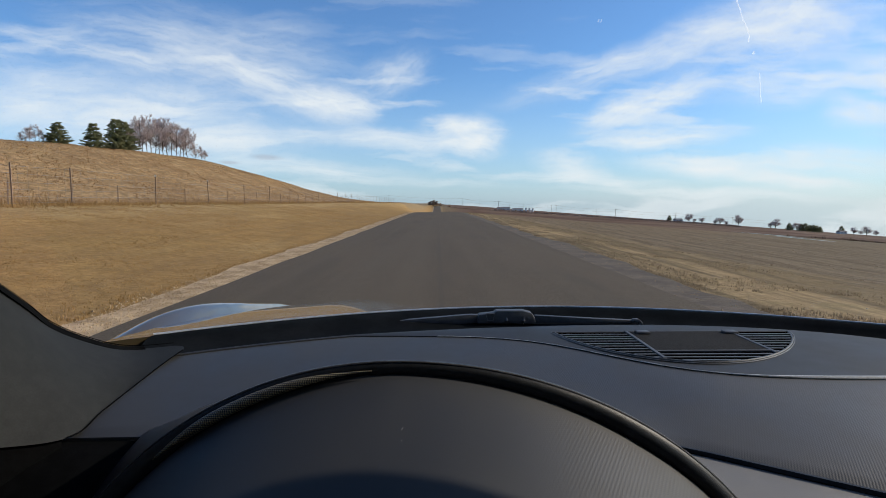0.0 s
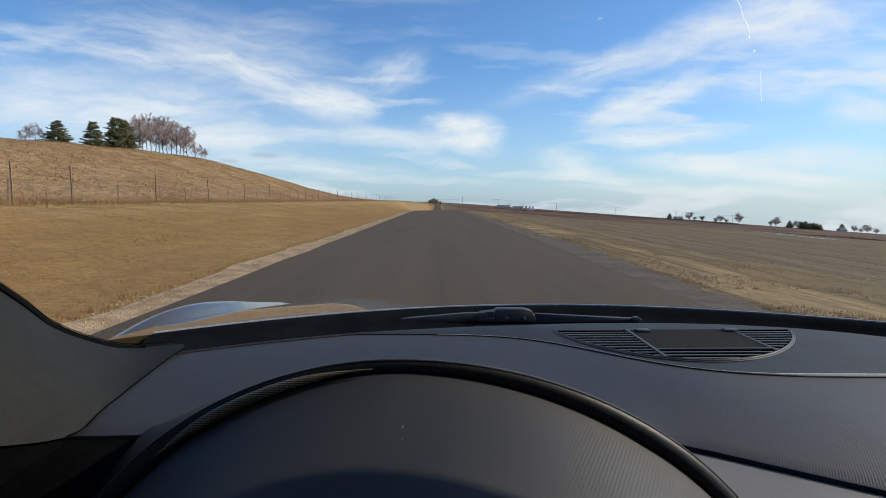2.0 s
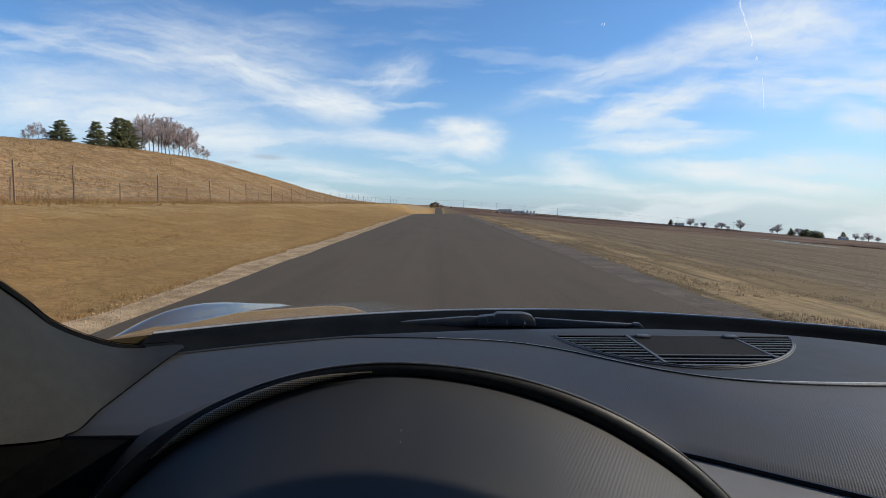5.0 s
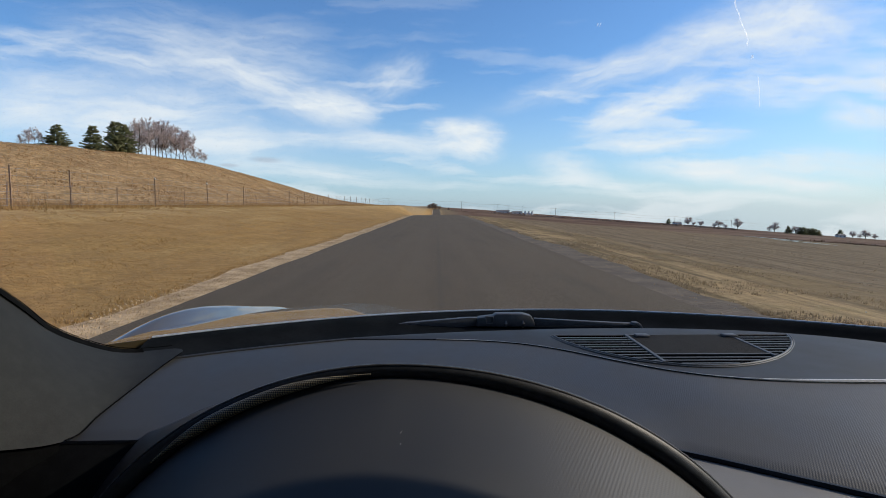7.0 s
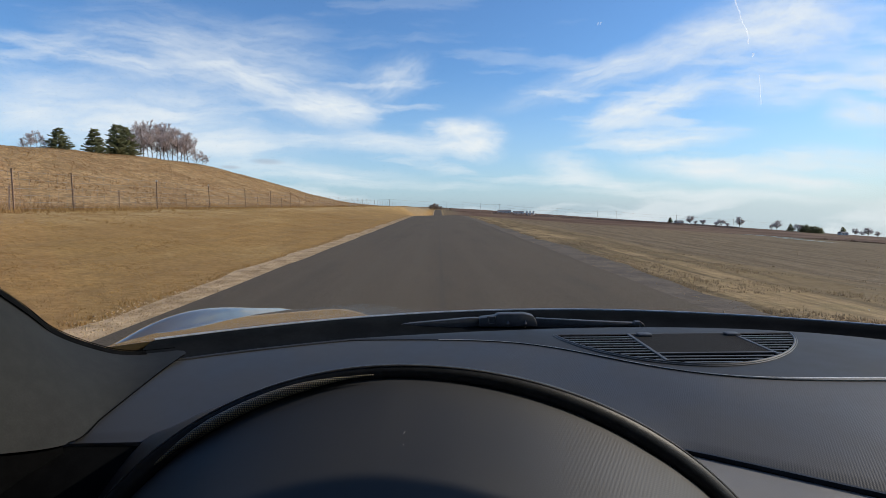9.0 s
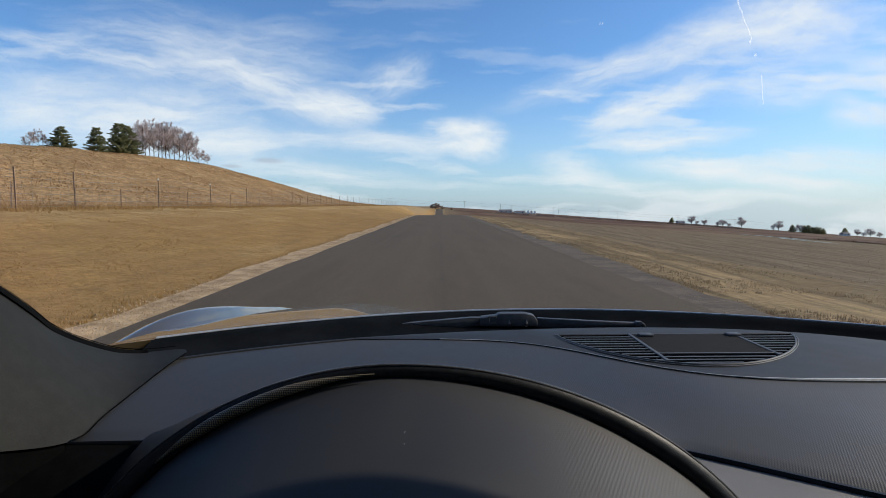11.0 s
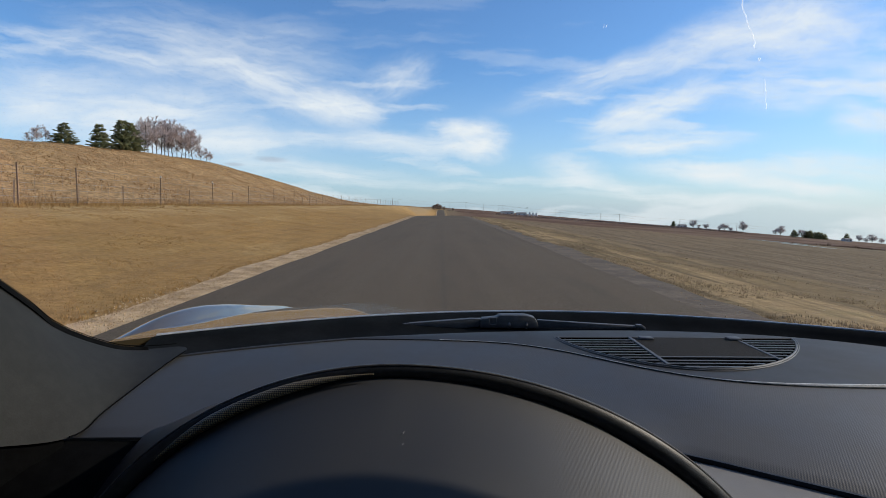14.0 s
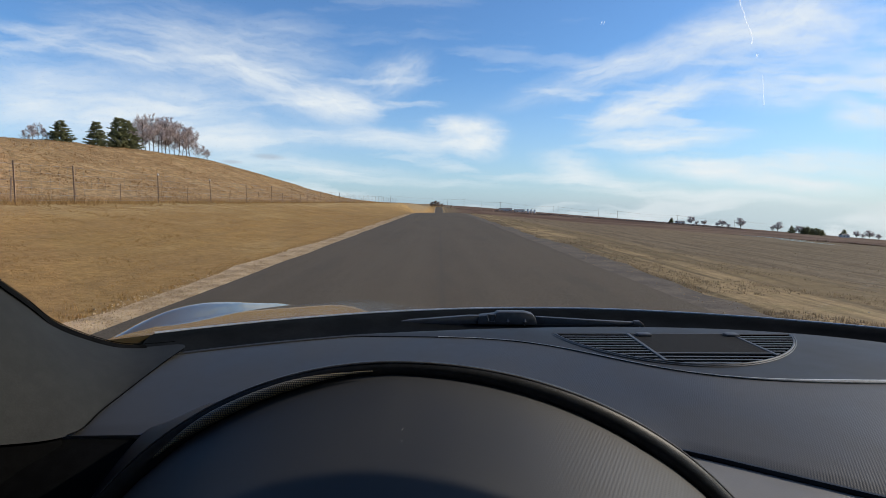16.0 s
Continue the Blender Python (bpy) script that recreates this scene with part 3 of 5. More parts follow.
def build_land():
    far = [4200, 3000, 2100, 1500, 1100, 800, 600, 450, 340, 260, 200, 160, 130, 105]
    xs = [-v for v in far] + spread([-85, -60, -20, -3.3, 3.2, 12, 60, 90], [2.5, 1.1, 0.8, 1.6, 0.8, 1.6, 5]) + far[::-1]
    ys = spread([-320, -40, 0, 60, 180, 640], [5, 2, 1.0, 2.0, 7]) + [720, 820, 950, 1150, 1450, 1900, 2600, 3500, 4300]
    verts = [(x, y, land_z(x, y)) for y in ys for x in xs]
    w = len(xs)
    faces = [(j * w + i, j * w + i + 1, (j + 1) * w + i + 1, (j + 1) * w + i) for j in range(len(ys) - 1) for i in range(w - 1)]
    me = bpy.data.meshes.new("ground")
    me.from_pydata(verts, [], faces)
    for f in me.polygons:
        f.use_smooth = True
    me.materials.append(LAND)
    return tagged(new("ground", me), "dry winter grass verge, russet hill and ploughed stubble field", "ground", kind="structure")


def strip(left, right, lift, ya=-310, yb=640, step=4.0, ragged=0.0, cols=6, crown=0.0):
    n = int((yb - ya) / step)

    def fn(u, v):
        y = ya + (yb - ya) * u
        a = left + ragged * (noise.noise(Vector((y * 0.35, left, 1))) + 0.5 * noise.noise(Vector((y * 1.3, left, 7))))
        b = right + ragged * (noise.noise(Vector((y * 0.35, right, 3))) + 0.5 * noise.noise(Vector((y * 1.3, right, 9))))
        x = a + (b - a) * v
        return (x, y, road_z(y) + lift + crown * (1 - (2 * v - 1) ** 2))
    bm = sheet(fn, n, cols, 0.05)
    return bm


build_land()
road = part("road", strip(ROAD_L, ROAD_R, 0.04, step=1.0, ragged=0.05, crown=0.03), ASPHALT)
tagged(road, "worn grey-brown asphalt country road without markings", "road", kind="structure")
cross = part("side_road", sheet(lambda u, v: (-700 + 1400 * u, JUNCTION - 3 + 6.4 * v, land_z(-700 + 1400 * u, JUNCTION, False) + 0.10), 160, 2, 0.2), ASPHALT)
tagged(cross, "asphalt cross road at the far junction", "road", kind="structure")
for side, (a, b) in (("left", (ROAD_L - 0.62, ROAD_L + 0.10)), ("right", (ROAD_R - 0.10, ROAD_R + 0.65))):
    right = side == "right"
    sh = part("road_shoulder", strip(a, b, 0.022, step=0.6, ragged=0.35 if right else 0.22, cols=4), DIRT if right else GRAVEL)
    tagged(sh, "bare brown dirt shoulder with ragged edge" if right else "loose pale gravel shoulder along the asphalt edge", "shoulder", kind="structure")

# ---- the car ----
XC = 0.40                                   # the car's middle line
car = thing("car", (XC, 0, 0), "dark bronze sports coupe with charcoal dashboard standing on the road", "car")


def dash_far(x):                            # where the dashboard meets the windscreen
    d = x - 0.34
    if d < 0:
        return 0.962 - 0.36 * d * d
    e = min(d, 0.45)
    return 0.962 - 0.45 * e * e - e ** 4 - 0.77 * (d - e)


def cowl_far(x):                            # rear edge of the bonnet
    return 1.085 - 0.50 * (x - 0.20) ** 2


def crease(x):                              # fold between the smooth shelf and the woven pad
    y = 0.645 + 0.225 / (1 + math.exp((x - 0.243) / 0.06))
    return min(y, dash_far(x) - 0.010)


def dash_near(x):                           # edge of the pad towards the seats
    if x > 0.255:
        return 0.521 - 0.66 * (x - 0.255) if x < 0.45 else 0.392 - 0.10 * (x - 0.45)
    return 0.521 if x > 0 else 0.521 + 0.035 * smooth01(-x / 0.25)


def dash_height(x):
    return 0.98 - 0.10 * max(0.0, x - 0.62) ** 2 - 0.06 * max(0.0, -x - 0.25) ** 2


def dash_shelf(u, v):
    x = -0.44 + 1.66 * u
    a, b = crease(x), dash_far(x)
    y = a + (b - a) * v
    return (x, y, dash_height(x) - 0.0012 * (1 - v) ** 3 - 0.006 * v ** 6)


def dash_pad(u, v):
    x = -0.44 + 1.66 * u
    a, b = crease(x), dash_near(x)
    roll = 0.002 * smooth01((v - 0.93) / 0.07)
    return (x, a + (b - a) * v, dash_height(x) - 0.0028 - 0.0267 * v ** 1.4 - roll)


dash = put("dashboard", sheet(dash_pad, 110, 34, 0.03), PAD, car, "charcoal soft-touch dashboard pad with a fine woven grain")
put("dash_shelf", sheet(dash_shelf, 90, 14, 0.03), DASH, dash, "smooth charcoal upper shelf under the windscreen")
FOLD_X = np.linspace(0.0, 1.2, 80)
# thickens to the right, where the painted highlight shows
put("fold_line", tube([(x, crease(x) - 0.001, dash_height(x) - 0.0010) for x in FOLD_X], [0.0006 + 0.0026 * smooth01((x - 0.34) / 0.2) for x in FOLD_X], 6, 0.8), FOLD_HIGHLIGHT, dash, "ridge of the fold with its highlight in pale colour")


def lower_panel(u, v):
    x = 0.10 + 1.12 * u
    y0 = dash_near(x)
    return (x, y0 + 0.004 - 0.26 * v, dash_height(x) - 0.0345 - 0.012 * v - 0.08 * v ** 3)


put("lower_dash_panel", sheet(lower_panel, 40, 12, 0.03), LOWER, dash, "smooth dark lower dashboard panel below the pad's seam")
put("pad_seam", tube([(x, dash_near(x) + 0.001, dash_height(x) - 0.0335) for x in np.linspace(0.12, 1.2, 50)], 0.0035, 6), BLACK, dash)


def knee_panel(u, v):
    x = -0.50 + 0.62 * u
    return (x, dash_near(x) + 0.006 - 0.16 * v, 0.945 - 0.01 * v - 0.16 * v * v)


# the fascia lies in shadow, which this near-black puts into its colour
put("knee_panel", sheet(knee_panel, 20, 8, 0.03), FRIT_AND_SHADE, dash, "lower fascia beside the binnacle, its shade painted near-black")

# binnacle: an arch of two quarter ellipses, drawn out towards the driver
ARCH_X, ARCH_Y, ARCH_Z = -0.035, 0.42, 1.0725


def arch(s, inset=0.0):
    """s in -1..1 from the left foot over the top to the right foot."""
    a, b = (0.322, 0.325) if s < 0 else (0.355, 0.292)
    reach = 0.92 if s < 0 else 0.85
    th = math.asin(min(1.0, abs(s) * reach))
    return Vector((ARCH_X + math.copysign((a - inset) * math.sin(th), s), ARCH_Y, ARCH_Z - b + (b - inset) * math.cos(th)))


def rim_radius(s):
    return 0.0058 + 0.0036 * min(1.0, abs(s) / 0.7) ** 1.3


def binnacle_top(u, v):
    p = arch(2 * u - 1, 2.0 * rim_radius(2 * u - 1) * 0.8)
    return p + Vector((0, -0.36, -0.085)) * v + Vector((0, 0, -0.010 * math.sin(math.pi * min(1, v * 1.4)) * (1 - (2 * u - 1) ** 2)))


def binnacle_back(u, v):
    p = arch(2 * u - 1, 0.006)
    return p + Vector((0, 0.10 * v, -0.075 * v))


binnacle = put("instrument_binnacle", sheet(binnacle_top, 80, 24, 0.012), BINNACLE, car, "dark domed instrument hood with fine grain")
GUSSET = [(-0.232, 0.655, 0.966), (-0.262, 0.622, 0.962), (-0.287, 0.590, 0.958), (-0.303, 0.570, 0.956), (-0.316, 0.553, 0.953), (-0.330, 0.520, 0.930), (-0.345, 0.470, 0.890)]


def gusset(u, v):
    a = curve_at(GUSSET, u)
    b = arch(-0.41 - 0.54 * u, 0.004) + Vector((0, 0.004, 0))
    return a.lerp(b, v) + Vector((-0.35, 0.0, 0.6)) * (0.006 * math.sin(math.pi * v) * smooth01(u / 0.3))


put("hood_gusset", sheet(gusset, 30, 10, 0.006, (0, 0.7, -0.7)), FLANK, binnacle, "dark glossy flank sweeping from the hood into the dashboard")
put("hood_back", sheet(binnacle_back, 60, 6, 0.01), DASH, binnacle)


def rim(s0, s1, n, extra=0.0, taper=0.0):
    ss = np.linspace(s0, s1, n)
    return tube([arch(s, rim_radius(s)) + Vector((0, 0.002, 0)) for s in ss],
                [rim_radius(s) + extra - taper * smooth01((s - s1 + 0.10) / 0.10) for s in ss], 14)


carbon_way = np.linspace(-0.70, -0.06, 60)
put("carbon_trim", tube([arch(s, 1.02 * rim_radius(s)) + Vector((0, -0.0062, 0.0)) for s in carbon_way],
                        [rim_radius(s) * (0.10 + 0.50 * smooth01((s + 0.70) / 0.2) * smooth01((-0.06 - s) / 0.25)) for s in carbon_way], 12), CARBON, binnacle, "glossy carbon-fibre inlay strip")
put("leather_trim", rim(-1.0, 1.0, 130), LEATHER, binnacle, "black grained trim roll")
put("piping", tube([arch(s, 0.0004) + Vector((0, -0.001, 0)) for s in np.linspace(-1, 1, 110)], 0.0009, 6), PIPING, binnacle, "thin grey piping")
for v, ln in ((0.168, 0.006), (0.200, 0.002)):
    top = Vector(binnacle_top(0.518, v))
    put("scuff", block(top + Vector((0, 0, 0.0002)), (0.0004, ln, 0.0003), 0.0, Matrix.Rotation(-0.25, 3, "Z")), WIRE, binnacle, "tiny pale scuff", False)

# demister and loudspeaker grille: a half-moon in the shelf
VX0, VX1, VY = 0.200, 0.598, 0.879


def vent_shade_depth(x):
    t = min(1.0, max(0.0, (x - VX0) / (VX1 - VX0)))
    return 0.47 * t ** 0.68 * (1 - t) ** 0.80


# flat plate on the shelf, no recess: the shade between slats is its colour
vent = put("demister_grille", sheet(lambda u, v: (VX0 + (VX1 - VX0) * u, VY - vent_shade_depth(VX0 + (VX1 - VX0) * u) * v, 0.9803), 60, 6, 0.004), SHADE_BLACK, car,
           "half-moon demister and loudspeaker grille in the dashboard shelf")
outline = [(VX0 + (VX1 - VX0) * (0.5 - 0.5 * math.cos(math.pi * i / 60)), 0) for i in range(61)]
outline = [(x, VY - vent_shade_depth(x) - 0.001, 0.9806) for x, _ in outline] + [(VX1 - (VX1 - VX0) * i / 20, VY + 0.001, 0.9806) for i in range(21)]
put("grille_frame", tube(outline, 0.0017, 6), SLAT, vent, "charcoal rim")
mid_x, mid_y = (VX0 + VX1) / 2, VY - 0.08
put("outer_lip", tube([(mid_x + 1.025 * (x - mid_x), mid_y + (1.035 if y > mid_y else 1.06) * (y - mid_y), 0.9801) for x, y, _ in outline], 0.0009, 6), PIPING, vent, "thin raised lip round the grille")
DIV_A, DIV_B, SPK = 0.321, 0.496, 0.760


def slat_runs(y):
    """Stretches of x that a slat at y covers inside the outline."""
    inside = [x for x in np.linspace(VX0, VX1, 241) if VY - vent_shade_depth(x) < y - 0.001]
    if not inside:
        return []
    a, b = inside[0], inside[-1]
    if y < SPK - 0.002:
        return [(a, b)]
    return [(p, q) for p, q in ((a, min(b, DIV_A)), (max(a, DIV_B), b)) if q - p > 0.008]


y = VY - 0.018
while y > 0.716:
    for a, b in slat_runs(y):
        put("slat", block(((a + b) / 2, y, 0.9812), (b - a, 0.0046, 0.0018), 0.0006), SLAT, vent, smooth=False)
    y -= 0.0145
for dx in (DIV_A, DIV_B):
    lo = VY - vent_shade_depth(dx)
    put("divider", block((dx, (lo + VY) / 2, 0.9818), (0.0055, VY - lo, 0.003), 0.001), SLAT, vent, smooth=False)
put("loudspeaker_mesh", block(((DIV_A + DIV_B) / 2, (SPK + VY) / 2, 0.9812), (DIV_B - DIV_A - 0.004, VY - SPK - 0.003, 0.002), 0.0008), MESH, vent, "fine black loudspeaker mesh", False)
put("mesh_lip", block(((DIV_A + DIV_B) / 2, SPK, 0.9816), (DIV_B - DIV_A, 0.004, 0.003), 0.0008), SLAT, vent, smooth=False)
for cx in (0.344, 0.491):
    clip = put("clip", block((cx, VY - 0.014, 0.9838), (0.022, 0.016, 0.005), 0.0018), SLAT, vent, "small charcoal retaining clip")

# windscreen pillar, its lining and the black enamel band of the glass
P_TOP = [(-0.55, 0.20, 1.45), (-0.535, 0.40, 1.28), (-0.494, 0.60, 1.102), (-0.498, 0.68, 1.040), (-0.473, 0.74, 0.999), (-0.449, 0.78, 0.982), (-0.386, 0.790, 0.9845)]
P_LOW = [(-0.52, 0.05, 1.13), (-0.49, 0.28, 1.045), (-0.440, 0.47, 0.974), (-0.394, 0.545, 0.952), (-0.391, 0.605, 0.959), (-0.385, 0.720, 0.975), (-0.378, 0.775, 0.983)]



def pillar(u, v):
    a, b = curve_at(P_LOW, u), curve_at(P_TOP, u)
    p = a.lerp(b, v)
    w = (b - a).length
    return p + Vector((0.10 * w, -0.02 * w, 0)) * math.sin(math.pi * v)


put("pillar_trim", sheet(pillar, 60, 18, 0.012, (-1, 0.2, 0)), PILLAR, car, "grey-green fabric-lined windscreen pillar")


put("pillar_gap", tube([curve_at(P_LOW, 0.5 + 0.48 * k / 24) + Vector((0.0015, 0, 0.0012)) for k in range(25)], 0.0008, 6), FRIT_AND_SHADE, car)


def frit(u, v):
    p = curve_at(P_TOP, u)
    return p + Vector((-0.0075, 0.0060, 0.0080)) * v + Vector((0.006, -0.003, -0.004))


put("enamel_band", sheet(lambda u, v: frit(0.86 * u, v), 70, 1, 0.002, (-1, 0.2, 0)), FRIT_AND_SHADE, car, "black dotted enamel edge of the windscreen")
for i in range(240):
    p = curve_at(P_TOP, 0.22 + 0.74 * i / 240) + Vector((-0.0030, 0.0042, 0.0052))
    if i == 0:
        dots = bmesh.new()
    bmesh.ops.create_icosphere(dots, subdivisions=1, radius=0.0008, matrix=Matrix.Translation(p))
put("enamel_dots", dots, FRIT_AND_SHADE, car)


def sail(u, v):
    a = curve_at(P_LOW, 0.5 * u)
    return a + Vector((-0.045, 0, -0.30)) * v + Vector((-0.004, 0, 0))


put("sail_panel", sheet(sail, 20, 4, 0.01, (-1, 0, 0)), FRIT_AND_SHADE, car, "black panel between pillar and door")


def mirrored(fn):
    return lambda u, v: Vector((2 * XC - fn(u, v)[0], *fn(u, v)[1:]))


put("pillar_trim", sheet(mirrored(pillar), 30, 8, 0.012, (1, 0.2, 0)), PILLAR, car)

# cowl, wiper, bonnet and wings


def cowl(u, v):
    x = -0.47 + 1.74 * u
    a, b = dash_far(x) - 0.004, cowl_far(x)
    dip = -0.012 * math.sin(math.pi * min(1, v * 1.15))
    return (x, a + (b - a) * v, 0.9715 + 0.0115 * v + dip)


put("cowl_panel", sheet(cowl, 60, 8, 0.01), COWL, car, "black scuttle panel at the foot of the windscreen")
put("bonnet_seal", tube([(x, cowl_far(x) + 0.004, 0.9835) for x in np.linspace(-0.47, 1.27, 70)], 0.0024, 8), LIP_HIGHLIGHT, car, "rear lip of the bonnet, its sky highlight in a pale colour")


def bonnet(u, v):
    """Domed lid between the shut lines of the wings; it falls away faster on the middle line."""
    x = -0.548 + 1.896 * u
    y = cowl_far(x) + 0.006 + (2.25 - cowl_far(x)) * v
    side = abs(x - XC)
    back = y - cowl_far(x)
    fall = 0.218 - 0.136 * smooth01((side - 0.20) / 0.50) * (1.0 if x < XC else 0.0)
    z = 0.9815 - back * fall - 0.064 * back ** 2 - 0.12 * max(0.0, y - 1.85) ** 2
    z -= 0.03 * smooth01((side - 0.938) / 0.010)
    return (x, y, z)


WING_CREST = [(0.86, 0.940), (0.98, 0.952), (1.10, 0.962), (1.20, 0.960), (1.30, 0.950), (1.40, 0.935), (1.52, 0.913), (1.70, 0.876), (1.95, 0.828), (2.22, 0.765)]


def crest_z(y):
    ys, zs = [c[0] for c in WING_CREST], [c[1] for c in WING_CREST]
    return float(sum(np.interp(y + d, ys, zs) for d in (-0.05, -0.025, 0, 0.025, 0.05)) / 5)


def wing_top(sgn):
    """Raised crown of a front wing: steep towards the bonnet, rolling over to the flank."""
    def fn(u, v):
        y = 0.86 + 1.36 * u
        inner = -0.547 if sgn < 0 else 1.347
        base = bonnet(0.0 if sgn < 0 else 1.0, min(1.0, max(0.0, (y - cowl_far(-0.548)) / (2.25 - cowl_far(-0.548)))))[2] - 0.012
        top = crest_z(y) - (0.0 if sgn < 0 else 0.16)
        if v < 0.5:
            f = v / 0.5
            return (inner + sgn * 0.046 * f, y, base + (top - base) * (1.25 * f - 0.25 * f ** 4))
        f = (v - 0.5) / 0.5
        return (inner + sgn * (0.046 + 0.057 * math.sin(f * math.pi / 2)), y, top - 0.09 * (1 - math.cos(f * math.pi / 2)))
    return fn


put("bonnet", sheet(bonnet, 120, 44, 0.012), PAINT, car, "glossy bronze bonnet between raised wings")



def upright_plate(outline, y, deep, bevel=0.0012):
    """A moulded piece with the given side view (x, z), deep along y."""
    bm = bmesh.new()
    near, far = [bm.verts.new((x, y, z)) for x, z in outline], [bm.verts.new((x, y + deep, z)) for x, z in outline]
    n = len(outline)
    bm.faces.new(near), bm.faces.new(far[::-1])
    for k in range(n):
        bm.faces.new((near[k], far[k], far[(k + 1) % n], near[(k + 1) % n]))
    bmesh.ops.recalc_face_normals(bm, faces=bm.faces)
    if bevel:
        bmesh.ops.bevel(bm, geom=list(bm.edges), offset=bevel, segments=2, affect="EDGES", profile=0.5)
    return bm


wiper = put("wiper", upright_plate([(-0.278, 0.9546), (-0.191, 0.9643), (0.060, 0.9846), (0.080, 0.9845), (0.077, 0.9679), (-0.191, 0.9543), (-0.278, 0.9479)], 1.005, 0.012), SLAT, car, "charcoal windscreen wiper resting on the scuttle")
cap = put("pivot_cap", upright_plate([(0.077, 0.9680), (0.080, 0.9856), (0.110, 0.9888), (0.115, 0.9932), (0.166, 0.9931), (0.183, 0.9886), (0.189, 0.9787), (0.191, 0.9676)], 1.0, 0.022, 0.0025), SLAT, wiper, "rounded plastic pivot cover")
buckle = [(0.094, 0.9884), (0.110, 0.9883), (0.108, 0.9752), (0.097, 0.9752)]
put("buckle", tube([(x, 0.9985, z) for x, z in buckle + buckle[:1]], 0.0009, 6), PIPING, cap, "small grey clasp")
for x, z in ((0.134, 0.974), (0.167, 0.974)):
    put("cover_bump", tube([(x, 0.999, z - 0.006), (x, 0.9985, z), (x, 1.001, z + 0.006)], [0.003, 0.0032, 0.0012], 8), SLAT, cap)
put("blade", upright_plate([(0.189, 0.9836), (0.290, 0.9777), (0.383, 0.9730), (0.383, 0.9675), (0.189, 0.9680)], 1.003, 0.010), SLAT, wiper)
put("blade_tip", upright_plate([(0.379, 0.9762), (0.390, 0.9761), (0.397, 0.9706), (0.399, 0.9639), (0.393, 0.9639), (0.388, 0.9695), (0.379, 0.9695)], 0.999, 0.010, 0.0008), PIPING, wiper)

# glass and shell; the unseen roof and rear are added to shade the cabin


def screen(u, v):
    a = curve_at([(-0.53, 0.79, 0.985), (-0.10, 0.955, 0.984), (XC, 0.985, 0.984), (0.90, 0.955, 0.984), (1.33, 0.79, 0.985)], u)
    b = curve_at([(-0.45, 0.34, 1.445), (0.0, 0.40, 1.465), (XC, 0.415, 1.47), (0.80, 0.40, 1.465), (1.25, 0.34, 1.445)], u)
    return a.lerp(b, v) + Vector((0, 0.05, 0.03)) * math.sin(math.pi * v)


glass = put("windscreen", sheet(screen, 24, 12), GLASS, car, "clear raked windscreen glass")
glass.visible_shadow = False


# front edge set so that its shadow ends on the binnacle
def roof(u, v):
    x, y = -0.47 + 1.74 * u, 0.43 - 1.84 * v
    return (x, y - 0.10 * (2 * u - 1) ** 2, 1.485 - 0.05 * (2 * u - 1) ** 4 - 0.12 * max(0, v - 0.55) ** 1.5)


put("roof", sheet(roof, 24, 18, 0.03), PAINT, car, "bronze painted roof, unseen, added to shade the cabin")
put("headliner", sheet(lambda u, v: Vector(roof(u, v)) + Vector((0, 0, -0.034)), 16, 12, 0.01), HEADLINER, car, "dark fabric headliner")
put("rear_panel", sheet(lambda u, v: (-0.47 + 1.74 * u, -1.40 - 0.70 * v, 1.42 - 0.85 * v ** 1.2), 12, 8, 0.03), PAINT, car)
